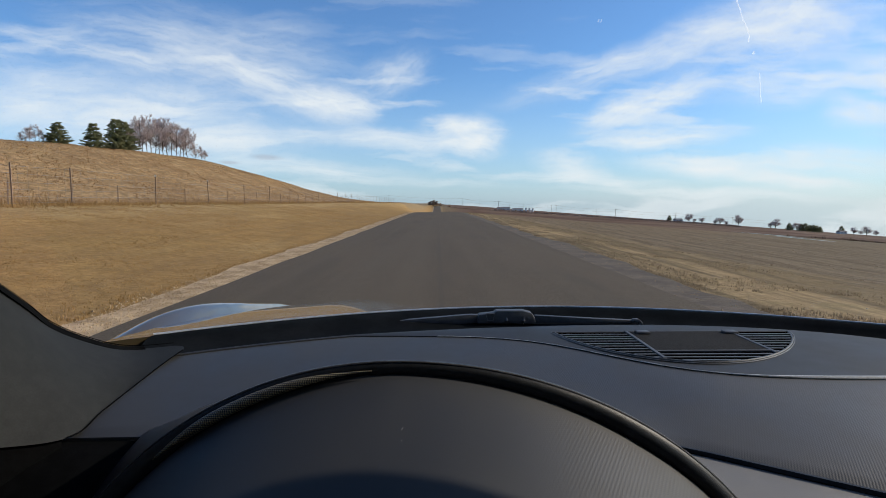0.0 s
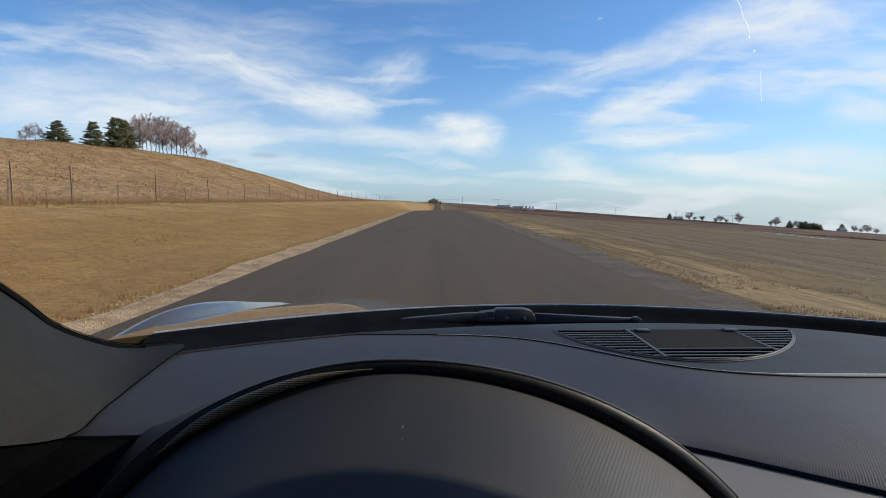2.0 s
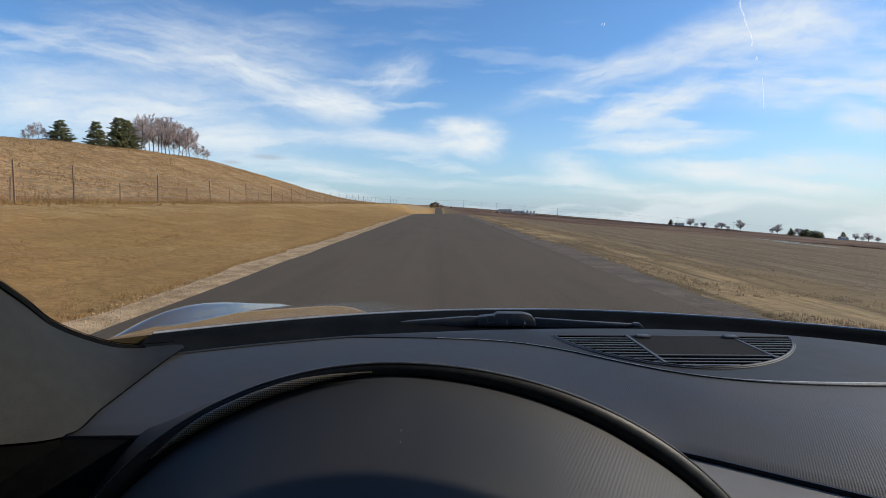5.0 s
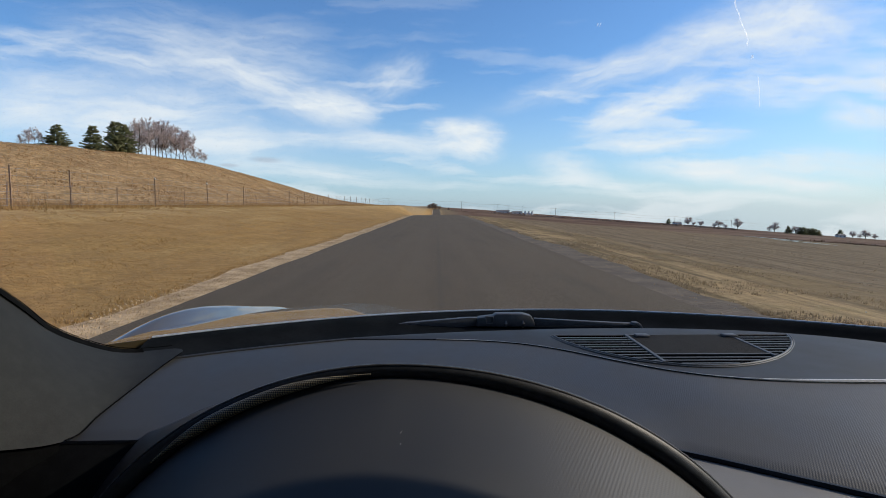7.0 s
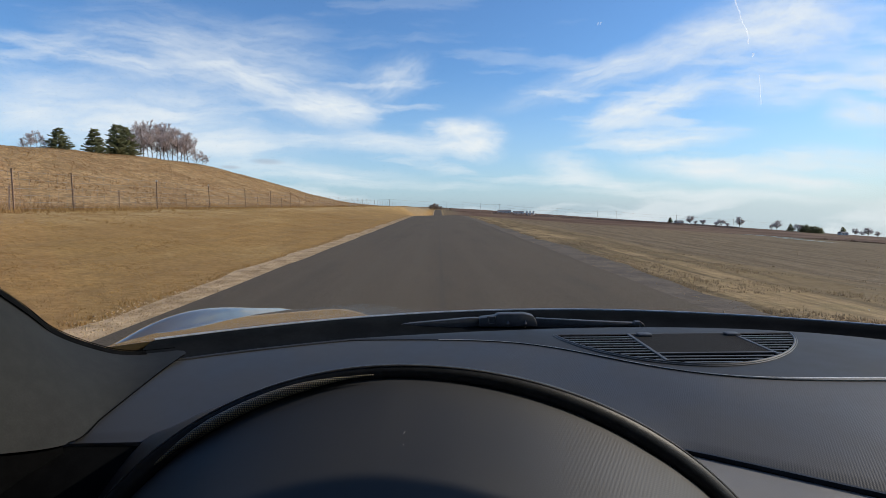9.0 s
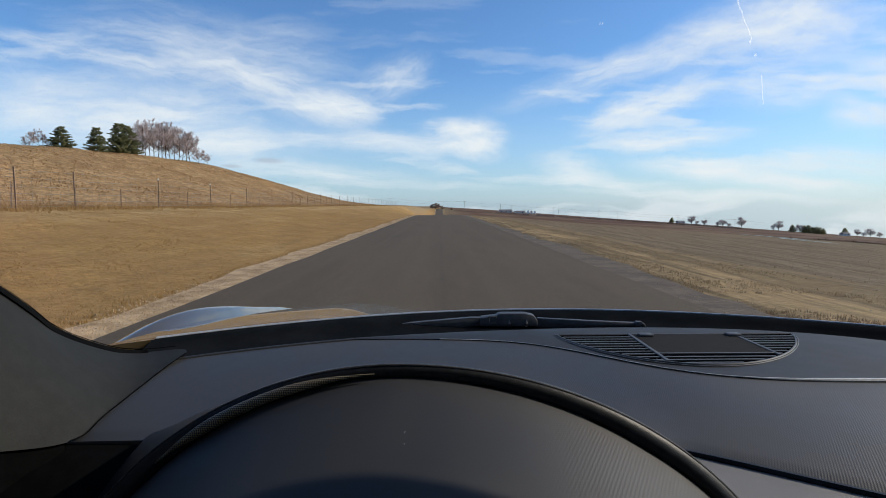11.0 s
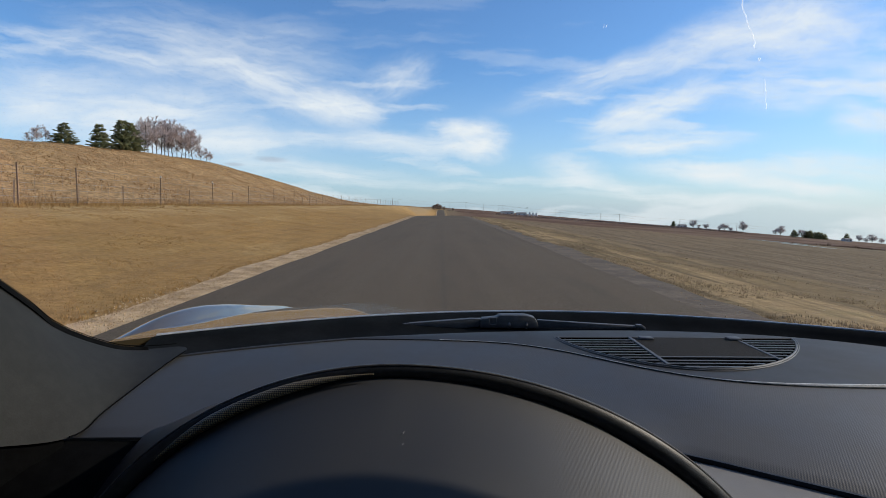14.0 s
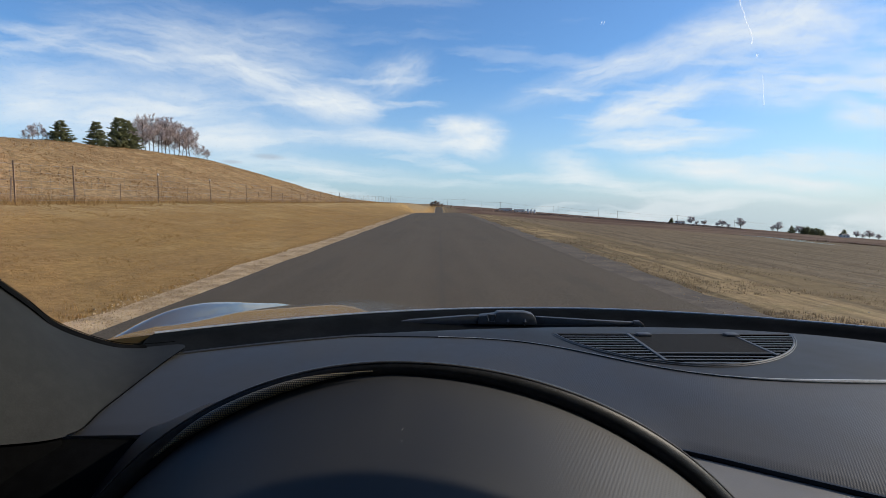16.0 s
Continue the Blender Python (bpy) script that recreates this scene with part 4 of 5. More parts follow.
for sgn, name in ((-1, "left"), (1, "right")):
    x0 = XC + sgn * 0.935
    door = put("door", block((x0, -0.10, 0.62), (0.10, 1.30, 0.62), 0.03), PAINT, car, "bronze car door with black inner lining")
    put("door_lining", block((x0 - sgn * 0.055, -0.10, 0.66), (0.02, 1.24, 0.52), 0.008), FRIT_AND_SHADE, door)
    put("rear_wing", block((x0 - sgn * 0.02, -1.42, 0.66), (0.16, 1.32, 0.60), 0.06), PAINT, car)
    put("rear_pillar", sheet(lambda u, v: (XC + sgn * (0.87 - 0.06 * v), -0.72 - 0.95 * u * (1 - 0.25 * v), 0.92 + 0.52 * v), 6, 6, 0.03, (-sgn, 0, 0)), PAINT, car)
    wing = put("front_wing", sheet(lambda u, v: (XC + sgn * (1.045 + 0.006 * math.sin(3 * v)), 0.56 + 1.64 * u,
                                                 (crest_z(0.56 + 1.64 * u) - (0.088 if sgn < 0 else 0.248)) * v + (0.30 + 0.36 * math.sqrt(max(0, 1 - ((u - 0.55) / 0.25) ** 2))) * (1 - v)), 40, 8, 0.02, (-sgn, 0, 0)), PAINT, car)
    put("wing_crown", sheet(wing_top(sgn), 60, 20, 0.01), PAINT, wing, "rounded glossy crest of the wing")
    for wy in (1.46, -1.26):
        bm = bmesh.new()
        bmesh.ops.create_cone(bm, cap_ends=True, segments=40, radius1=0.335, radius2=0.335, depth=0.23,
                              matrix=Matrix.Translation((XC + sgn * 0.90, wy, 0.375)) @ Matrix.Rotation(math.pi / 2, 4, "Y"))
        bmesh.ops.bevel(bm, geom=[e for e in bm.edges if abs(e.verts[0].co.x - e.verts[1].co.x) < 1e-4], offset=0.03, segments=2, affect="EDGES")
        wheel = put("wheel", bm, RUBBER, car, "black tyre with grey alloy rim")
        bm = bmesh.new()
        bmesh.ops.create_cone(bm, cap_ends=True, segments=32, radius1=0.10, radius2=0.09, depth=0.24, matrix=Matrix.Translation((XC + sgn * 0.902, wy, 0.375)) @ Matrix.Rotation(math.pi / 2, 4, "Y"))
        for k in range(10):
            a = k * math.pi / 5
            block_into(bm, (XC + sgn * 1.005, wy + 0.13 * math.cos(a), 0.375 + 0.13 * math.sin(a)), (0.02, 0.22, 0.03), Matrix.Rotation(a, 3, "X"))
        put("rim", bm, ALLOY, wheel)
put("front_bumper", block((XC, 2.22, 0.46), (1.90, 0.16, 0.46), 0.07), PAINT, car)
put("cabin_floor", block((XC, -0.45, 0.26), (1.66, 3.4, 0.06), 0.01), BLACK, car)
put("bulkhead", block((XC, 0.98, 0.60), (1.66, 0.04, 0.70), 0.01), BLACK, car)


# old chips in the windscreen that catch the sun


def on_glass(u, v):
    return screen(u, v) + Vector((0, 0.003, 0.004))


def chip(pts, r):
    """A thin ragged flake in the glass, turned towards the sun."""
    rng = random.Random(len(pts))
    knots = [(u, v, 0) for u, v in pts]
    pts = [curve_at(knots, k / (5 * len(knots))) for k in range(5 * len(knots) + 1)]
    way_pts = [on_glass(u + rng.uniform(-1, 1) * 0.4 * r, v) for u, v, _ in pts]
    bm = bmesh.new()
    rows = []
    for i, p in enumerate(way_pts):
        t = way_pts[min(i + 1, len(pts) - 1)] - way_pts[max(i - 1, 0)]
        side = sun_way.cross(t).normalized() * r * rng.uniform(0.35, 1.2)
        rows.append((bm.verts.new(p - side), bm.verts.new(p + side)))
    for a, b in zip(rows, rows[1:]):
        bm.faces.new((a[0], a[1], b[1], b[0]))
    put("glass_chip", bm, GLINT, glass, "white stone chip", False)


chip([(0.4380, 0.840), (0.4400, 0.823), (0.4470, 0.806), (0.4520, 0.793), (0.4620, 0.770), (0.4660, 0.755)], 0.0010)
chip([(0.4740, 0.738), (0.4745, 0.732)], 0.0012)
chip([(0.4880, 0.698), (0.4950, 0.672), (0.5000, 0.652), (0.5040, 0.636)], 0.0006)
chip([(0.5255, 0.579), (0.5290, 0.573)], 0.0006)
chip([(0.6998, 0.0265), (0.7004, 0.0235)], 0.0014)
for du in (0.0, 0.0016):
    chip([(0.3617 + du, 0.7910), (0.3617 + du, 0.7855)], 0.0005)

# ---- fence along the foot of the hill ----
FENCE_X = -14.0


def build_fence():
    z0 = land_z(FENCE_X, 0, False)
    fence = thing("wire_fence", (FENCE_X, 0, z0), "steel post and wire stock fence at the foot of the hill", "fence")
    post_bm = bmesh.new()
    block_into(post_bm, (0, 0, 0.55), (0.050, 0.014, 1.9))
    block_into(post_bm, (0.0, 0.018, 0.55), (0.014, 0.045, 1.9))
    post_me = mesh_of("post", post_bm, STEEL)
    cap_bm = bmesh.new()
    block_into(cap_bm, (0, 0.006, 1.455), (0.050, 0.045, 0.085))
    cap_me = mesh_of("white_cap", cap_bm, WHITE)
    rng = random.Random(4)
    ys = sorted([20.5 + 6.05 * k for k in range(-41, 27)] + [17.6])
    for y in ys:
        post = new("post", post_me)
        post.parent = fence
        post.location = (rng.uniform(-0.05, 0.05), y, land_z(FENCE_X, y) - z0 - 0.06)
        post.rotation_euler = (rng.uniform(-0.03, 0.03), rng.uniform(-0.03, 0.03), 0)
        if y < 140 and rng.random() < 0.35:
            c = new("white_cap", cap_me)
            c.parent = post
        if y < 110:
            short = new("post", post_me)
            short.parent = fence
            short.location = (rng.uniform(-0.05, 0.05), y + 3.0, land_z(FENCE_X, y + 3.0) - z0 - 0.62)
            short.rotation_euler = (rng.uniform(-0.05, 0.05), rng.uniform(-0.05, 0.05), 0.4)
    for h in (0.12, 0.32, 0.55, 0.80, 1.08, 1.34):
        put("wire", tube([(FENCE_X + 0.03, y, land_z(FENCE_X, y) + h + 0.02 * math.sin(y * 1.3 + h * 9)) for y in ys], 0.004, 4), WIRE, fence)
    stays = bmesh.new()
    y = 8.0
    while y < 90:
        tube_into(stays, [(FENCE_X + 0.03, y, land_z(FENCE_X, y) + 0.1), (FENCE_X + 0.03, y, land_z(FENCE_X, y) + 1.34)], 0.0025, 3)
        y += 0.45
    put("mesh_stays", stays, WIRE, fence)
    return fence


build_fence()

# ---- trees ----


def bare_tree(name, height, seed, spread_=0.55, levels=4, trunk=0.015, clear=0.10, finest=0.011, twig=None, more=1, stem=0.76, reach=(0.40, 0.60)):
    rng = random.Random(seed)
    wood, twigs = bmesh.new(), bmesh.new()

    def grow(p, d, length, r, level):
        n = 4 if level < 2 else 3
        pts, q, dd = [p], p.copy(), d.copy()
        for i in range(n):
            dd = (dd + Vector((rng.uniform(-1, 1), rng.uniform(-1, 1), rng.uniform(-0.4, 0.55))) * 0.16).normalized()
            q = q + dd * length / n
            pts.append(q.copy())
        radii = [r * (1 - 0.55 * i / n) for i in range(n + 1)]
        tube_into(wood if level < 2 else twigs, pts, radii, 6 if level < 1 else 4 if level < 2 else 3, False)
        if level >= levels:
            return
        for k in range(rng.randint(4, 6) + more + (4 if level == 0 else 0)):
            f = rng.uniform(clear + 0.2 if level == 0 else 0.25, 1.0)
            i = min(int(f * n), n - 1)
            start = pts[i].lerp(pts[i + 1], f * n - i)
            az = rng.uniform(0, 2 * math.pi)
            low = level == 0
            side = Vector((math.cos(az), math.sin(az), rng.uniform(-0.1, 0.3) if low else rng.uniform(-0.15, 0.45)))
            sp = 0.80 - 0.38 * f if low else spread_
            nd = (dd * (1 - sp) + side * sp + Vector((0, 0, 0.10))).normalized()
            grow(start, nd, length * rng.uniform(*reach) * (1.3 - 0.85 * f if level == 0 else 1.0), max(radii[i] * 0.55, finest), level + 1)
    grow(Vector((0, 0, -0.1)), Vector((0, 0, 1)), height * stem, height * trunk, 0)
    t = thing(name, (0, 0, 0), "", "")
    part("trunk", wood, BARK, t)
    part("crown", twigs, twig or TWIG, t)
    return t


def round_tree(name, height, seed):
    """A broad leafless crown of many forked twigs over a short trunk."""
    rng = random.Random(seed)
    wood, twigs = bmesh.new(), bmesh.new()
    tube_into(wood, [Vector((0, 0, -0.3)), Vector((0.1, 0, 0.22 * height)), Vector((0, 0.1, 0.5 * height))], [0.030 * height, 0.022 * height, 0.008 * height], 6)
    wide = rng.uniform(0.34, 0.44)
    for k in range(18):
        az, f = 2.4 * k + rng.uniform(-0.5, 0.5), rng.uniform(0.14, 0.44)
        out = Vector((math.cos(az), math.sin(az), 0))
        lean = rng.uniform(0.10, 0.30) * height
        fork = Vector((0, 0, f * height)) + out * lean * 0.7 + Vector((0, 0, rng.uniform(0.08, 0.24) * height))
        tube_into(wood, [Vector((0, 0, f * height)), fork], [0.013 * height, 0.008 * height], 4, False)
        lump = fork + out * 0.10 * height + Vector((0, 0, rng.uniform(0.02, 0.20) * height))
        for j in range(9):
            d = Vector((rng.gauss(0, 1), rng.gauss(0, 1), rng.gauss(0, 0.8))).normalized()
            goal = lump + d * height * rng.uniform(0.10, 0.19)
            goal.x, goal.y = max(-wide * height, min(wide * height, goal.x)), max(-wide * height, min(wide * height, goal.y))
            goal.z = min(goal.z, height * rng.uniform(0.92, 1.0))
            mid = fork.lerp(goal, 0.5) + Vector((rng.uniform(-1, 1), rng.uniform(-1, 1), rng.uniform(0, 1))) * 0.03 * height
            tube_into(twigs, [fork, mid, goal], [0.085, 0.07, 0.05], 3, False)
            for q in range(3):
                end = mid.lerp(goal, 0.5) + Vector((rng.uniform(-1, 1), rng.uniform(-1, 1), rng.uniform(-0.6, 1))) * 0.10 * height
                tube_into(twigs, [mid, end], [0.06, 0.04], 3, False)
    t = thing(name, (0, 0, 0), "", "")
    part("trunk", wood, BARK, t)
    part("crown", twigs, TWIG, t)
    return t


def spruce(name, height, width, seed):
    """Whorls of drooping boughs round a straight stem, each bough set with small sprays."""
    rng = random.Random(seed)
    wood, leaf = bmesh.new(), bmesh.new()
    tube_into(wood, [Vector((0, 0, -0.1)), Vector((0, 0, height * 0.6)), Vector((0, 0, height))], [height * 0.025, height * 0.014, 0.01], 6)
    whorls = 17
    for w in range(whorls):
        f = w / whorls
        n = rng.randint(8, 11) if f < 0.8 else 6
        for i in range(n):
            z = height * (0.04 + 0.95 * f + rng.uniform(-0.05, 0.045))
            reach = width * 0.5 * (1 - f) ** 0.8 * rng.uniform(0.62, 1.22) + 0.06
            az = 2 * math.pi * (i + rng.uniform(-0.35, 0.35)) / n + w
            out = Vector((math.cos(az), math.sin(az), 0))
            side = Vector((-out.y, out.x, 0))
            droop = rng.uniform(-0.1, 0.30)
            steps = max(3, int(reach / 0.16))
            for k in range(steps):
                a = (0.15 + 0.85 * (k + 1) / steps) * reach
                c = out * a + Vector((0, 0, z - droop * a + 0.16 * a * a / reach))
                s = 0.118 * height / 3.2 * rng.uniform(1.0, 1.9) * (1.15 - 0.4 * k / steps)
                for sg in (-1, 1):
                    jit = Vector((rng.uniform(-1, 1), rng.uniform(-1, 1), rng.uniform(-1, 0.6))) * s * 0.5
                    tip = c + jit + out * s * 1.1 + side * (sg * s * 1.1)
                    vs = [leaf.verts.new(p) for p in (c + jit - out * s * 0.6, c + jit + side * (sg * s * 0.8) + Vector((0, 0, -0.35 * s)), tip + Vector((0, 0, 0.15 * s)), c + jit + out * s * 0.8 + Vector((0, 0, 0.35 * s)))]
                    leaf.faces.new(vs)
    t = thing(name, (0, 0, 0), "", "")
    part("trunk", wood, BARK, t)
    part("crown", leaf, NEEDLE, t, smooth=False)
    return t


def plant(kind, x, y, scale=1.0, turn=0.0, label="", group="", sink=0.0, tall=1.0):
    m = pose(x, y, land_z(x, y) - sink, 0, 0, turn)
    if kind["fresh"]:
        t = kind["ob"]
        kind["fresh"] = False
        t.matrix_basis = m
    else:
        t = copy_thing(kind["ob"], m)
    t.scale = (scale, scale, scale * tall)
    return tagged(t, label, "tree", group)


def kind_of(ob):
    return {"ob": ob, "fresh": True}


BARE = [kind_of(bare_tree("bare_tree", 6.0, s, sp, 4, trunk=0.011, clear=-0.12, stem=0.78, reach=(0.40, 0.58), more=2)) for s, sp in ((11, 0.46), (23, 0.40), (37, 0.52))]
FAR_BARE = [kind_of(round_tree("bare_tree", 13.0, s)) for s in (41, 53, 67)]
THICKET = kind_of(bare_tree("thicket", 9.0, 61, 0.78, 3, 0.03, 0.0, 0.07, RUST, 5))
SPRUCE = [kind_of(spruce("spruce_tree", 3.2, 3.1, 5)), kind_of(spruce("spruce_tree", 3.4, 2.7, 9))]


def way(u, v=368):
    """Sideways slope of the line of sight towards a place in the driver's view."""
    a, b = (u - 784) / 934.3, (441 - v) / 934.3
    ahead = 0.99671 + 0.08107 * b
    return (a + 0.01284 * ahead) / (ahead - 0.01284 * a)


GROVE = "trees on the ridge of the hill"
for u, depth, k, s, tall in ((102, 58, 0, 0.92, 0.82), (166, 62, 1, 0.95, 0.9), (205, 66, 1, 1.10, 1.0), (220, 67, 0, 1.15, 0.98)):
    plant(SPRUCE[k], way(u, 262) * depth, depth, s, u, "dense dark green spruce on the crest of the hill", GROVE, 0.05, tall)
GROVE_TREES = [(40, 56, 2, 0.22), (52, 56, 2, 0.30), (64, 57, 1, 0.36), (70, 57, 0, 0.26), (346, 82, 2, 0.44), (354, 83, 1, 0.40), (362, 84, 0, 0.26)]
GROVE_TREES += [(238 + 7.2 * k, 68 + 0.7 * k + (3, 0, 5)[k % 3], k % 3, (0.70 + 0.030 * k if k < 6 else 0.98 - 0.018 * k) * (0.95, 1.04, 1.0)[k % 3]) for k in range(14)]
for u, depth, k, s in GROVE_TREES:
    plant(BARE[k], way(u, 275) * depth, depth, s, u * 7, "leafless grey-brown tree on the crest of the hill", GROVE, 0.05)

FAR = "far tree line beyond the fields"
rng = random.Random(8)
for u, v, h, kind, wide in ((1184, 400, 9, 1, 1), (1219, 400, 16, 0, 1), (1242, 401, 12, 0, 1), (1274, 402, 15, 0, 1.1), (1307, 406, 20, 0, 0.9), (1373, 411, 18, 0, 1),
                            (1397, 413, 11, 1, 1), (1410, 414, 14, 0, 1), (1425, 415, 12, 1, 1.2), (1440, 416, 11, 1, 1.2), (1452, 417, 9, 1, 1), (1490, 420, 12, 1, 1),
                            (1512, 422, 13, 0, 1), (1524, 422, 9, 0, 1), (1535, 423, 16, 0, 1.2), (1552, 424, 11, 0, 1),
                            (1229, 400, 8, 0, 1), (1265, 402, 9, 0, 1), (1285, 403, 9, 0, 1), (1364, 411, 10, 0, 1), (1403, 413, 10, 0, 1), (1418, 415, 11, 1, 1.2), (1433, 416, 10, 1, 1.2), (1446, 416, 10, 1, 1.2)):
    depth = 760.0
    x = way(u) * depth
    base = SPRUCE[0] if kind else FAR_BARE[rng.randrange(3)]
    s = h / (3.2 if kind else 13.0)
    t = plant(base, x, depth, s, u * 3, "far dark evergreen in a tree line" if kind else "far bare tree in a tree line", FAR, 0.3)
    t.scale.x, t.scale.y = t.scale.x * wide, t.scale.y * wide
for u, s in ((760, 0.85), (766, 1.15), (771, 1.0), (778, 0.7), (794, 0.55)):
    t = plant(THICKET, way(u) * (JUNCTION + 12), JUNCTION + 12, s, u, "bare rust-brown thicket beside the far junction", "thicket at the junction", 0.6, 0.8)

# ---- power line, lamps and signs at the junction ----


def power_pole():
    t = thing("power_pole", (0, 0, 0), "", "")
    part("mast", tube([(0, 0, -0.3), (0, 0, 5), (0, 0, 10.5)], [0.17, 0.14, 0.11], 8), POLE, t)
    part("crossarm", block((0, 0, 9.9), (0.10, 2.4, 0.12), 0.01), POLE, t, smooth=False)
    for k in (-1.0, 0.0, 1.0):
        part("insulator", tube([(0, k, 9.95), (0, k, 10.2)], 0.06, 6), WHITE, t)
    return t


def street_lamp():
    t = thing("street_lamp", (0, 0, 0), "", "")
    part("mast", tube([(0, 0, -0.2), (0, 0, 6), (0, 0, 11)], [0.13, 0.10, 0.08], 8), WIRE, t)
    part("lamp_head", block((0, 0, 11.0), (1.6, 0.5, 0.25), 0.05), WIRE, t)
    return t


POLE_LINE = [(-340, 570), (-265, 568), (-190, 566), (-118, 565), (-51, 564), (27, 563), (66, 566), (130, 575), (200, 590), (275, 606), (350, 622), (430, 640)]
pole = power_pole()
tops = []
for i, (x, y) in enumerate(POLE_LINE):
    m = pose(x, y, land_z(x, y), 0, 0, 90)
    t = pole if i == 0 else copy_thing(pole, m)
    t.matrix_basis = m
    tagged(t, "weathered timber power pole with crossarm along the far road", "power pole", "power poles")
    tops.append(Vector((x, y, land_z(x, y) + 10.1)))
lines = thing("power_cables", tops[0], "dark overhead power cables sagging between the poles", "cable")
for dz, dy in ((0.1, -0.9), (0.1, 0.9), (-2.6, 0.0)):
    pts = []
    for a, b in zip(tops, tops[1:]):
        for k in range(8):
            f = k / 8
            pts.append(a.lerp(b, f) + Vector((0, dy, dz - 1.3 * 4 * f * (1 - f))))
    put("cable", tube(pts, 0.035, 4), STEEL, lines)
lamp = street_lamp()
for i, (u, d) in enumerate(((875, 640), (925, 650), (975, 660), (848, 640), (900, 700), (1055, 680))):
    m = pose(way(u) * d, d, land_z(way(u) * d, d), 0, 0, 0)
    t = lamp if i == 0 else copy_thing(lamp, m)
    t.matrix_basis = m
    tagged(t, "tall grey lamp post by the far yard", "street lamp", "lamp posts of the far yard")


def warning_sign():
    t = thing("road_sign", (0, 0, 0), "", "")
    part("post", block((0, 0.05, 1.2), (0.06, 0.06, 2.8), 0.005), WIRE, t, smooth=False)
    part("plate", block((0, 0, 2.6), (0.95, 0.02, 0.95), 0.004, Matrix.Rotation(math.pi / 4, 3, "Y")), STEEL, t, "dark diamond plate", False)
    return t


sign = warning_sign()
sign.matrix_basis = pose(6.4, JUNCTION - 14, land_z(6.4, JUNCTION - 14), 0, 0, 0)
tagged(sign, "diamond-shaped warning sign on a post near the junction", "road sign")


def arm_lamp():
    t = thing("street_lamp", (0, 0, 0), "", "")
    part("mast", tube([(0, 0, -0.2), (0, 0, 8.6)], [0.12, 0.08], 8), WIRE, t)
    part("arm", tube([(0, 0, 8.6), (-1.2, 0, 9.3), (-2.8, 0, 9.5)], 0.06, 6), WIRE, t)
    part("lamp_head", block((-3.0, 0, 9.45), (0.8, 0.3, 0.15), 0.03), WIRE, t)
    return t


lamp2 = arm_lamp()
lamp2.matrix_basis = pose(9.5, JUNCTION + 6, land_z(9.5, JUNCTION + 6), 0, 0, 0)
tagged(lamp2, "curved-arm street lamp at the junction", "street lamp")


def shed(x, y, w, d, h, label):
    z = land_z(x, y)
    t = thing("farm_building", (x, y, z), label, "building", "far buildings")
    put("wall", block((x, y, z + h / 2), (w, d, h), 0.05), WALL_PALE, t, smooth=False)
    bm = bmesh.new()
    vs = [bm.verts.new((x + sx * (w / 2 + 0.4), y + sy * (d / 2 + 0.4), z + h + (0 if sy else 0.22 * d))) for sx in (-1, 1) for sy in (-1, 0, 1)]
    bm.faces.new((vs[0], vs[3], vs[4], vs[1])), bm.faces.new((vs[1], vs[4], vs[5], vs[2]))
    bm.faces.new((vs[0], vs[1], vs[2])), bm.faces.new((vs[3], vs[5], vs[4])), bm.faces.new((vs[0], vs[2], vs[5], vs[3]))
    put("roof", bm, ROOF_GREY, t, smooth=False)
    n = max(2, int(w / 5))
    for k in range(n):
        put("window", block((x - w / 2 + (k + 0.5) * w / n, y - d / 2 - 0.03, z + h * 0.55), (1.6, 0.08, 1.3), 0.02), SHADE_BLACK, t, smooth=False)
    return t


shed(way(890) * 760, 760, 18, 9, 3.2, "low pale metal shed in the far yard")
shed(way(915) * 770, 770, 14, 8, 3.0, "low pale metal shed in the far yard")
shed(way(1205) * 740, 750, 10, 8, 3.2, "small pale farmhouse among the far trees")
shed(way(1500) * 745, 755, 10, 8, 3.2, "small pale farmhouse among the far trees")
for k, u in enumerate((930, 936, 942)):
    x, y = way(u) * 690, 690
    silo = thing("grain_silo", (x, y, land_z(x, y)), "tall pale grain silo in the far yard", "silo", "grain silos")
    z = land_z(x, y)
    put("barrel", tube([(x, y, z - 0.2), (x, y, z + 5.0)], 1.5, 16), WALL_PALE, silo)
    put("cap", tube([(x, y, z + 5.0), (x, y, z + 5.8)], [1.55, 0.2], 16), ROOF_GREY, silo)

x, y = -452, 612
z = land_z(x, y)
silo = thing("concrete_silo", (x, y, z), "tall pale concrete silo standing among the trees of the village edge", "silo")
put("barrel", tube([(x, y, z - 0.2), (x, y, z + 13.0)], 2.4, 18), WALL_PALE, silo)
put("cap", tube([(x, y, z + 13.0), (x, y, z + 14.2)], [2.45, 0.5], 18), ROOF_GREY, silo)

# shallow puddles in the low part of the field


def puddle(x, y, a, b, seed):
    pts = []
    bm = bmesh.new()
    for k in range(40):
        th = 2 * math.pi * k / 40
        r = 1 + 0.35 * noise.noise(Vector((math.cos(th) * 1.5, math.sin(th) * 1.5, seed)))
        px, py = x + b * r * math.cos(th), y + a * r * math.sin(th)
        pts.append(bm.verts.new((px, py, land_z(px, py, False) + 0.05)))
    bm.faces.new(pts)
    t = part("puddle", bm, WATER, None, "", False)
    return tagged(t, "shallow puddle of standing water in the field", "water", kind="structure")


puddle(50.0, 98.0, 24.0, 4.0, 1)
puddle(41.0, 68.0, 10.0, 1.8, 2)
puddle(36.0, 52.0, 4.0, 0.9, 3)

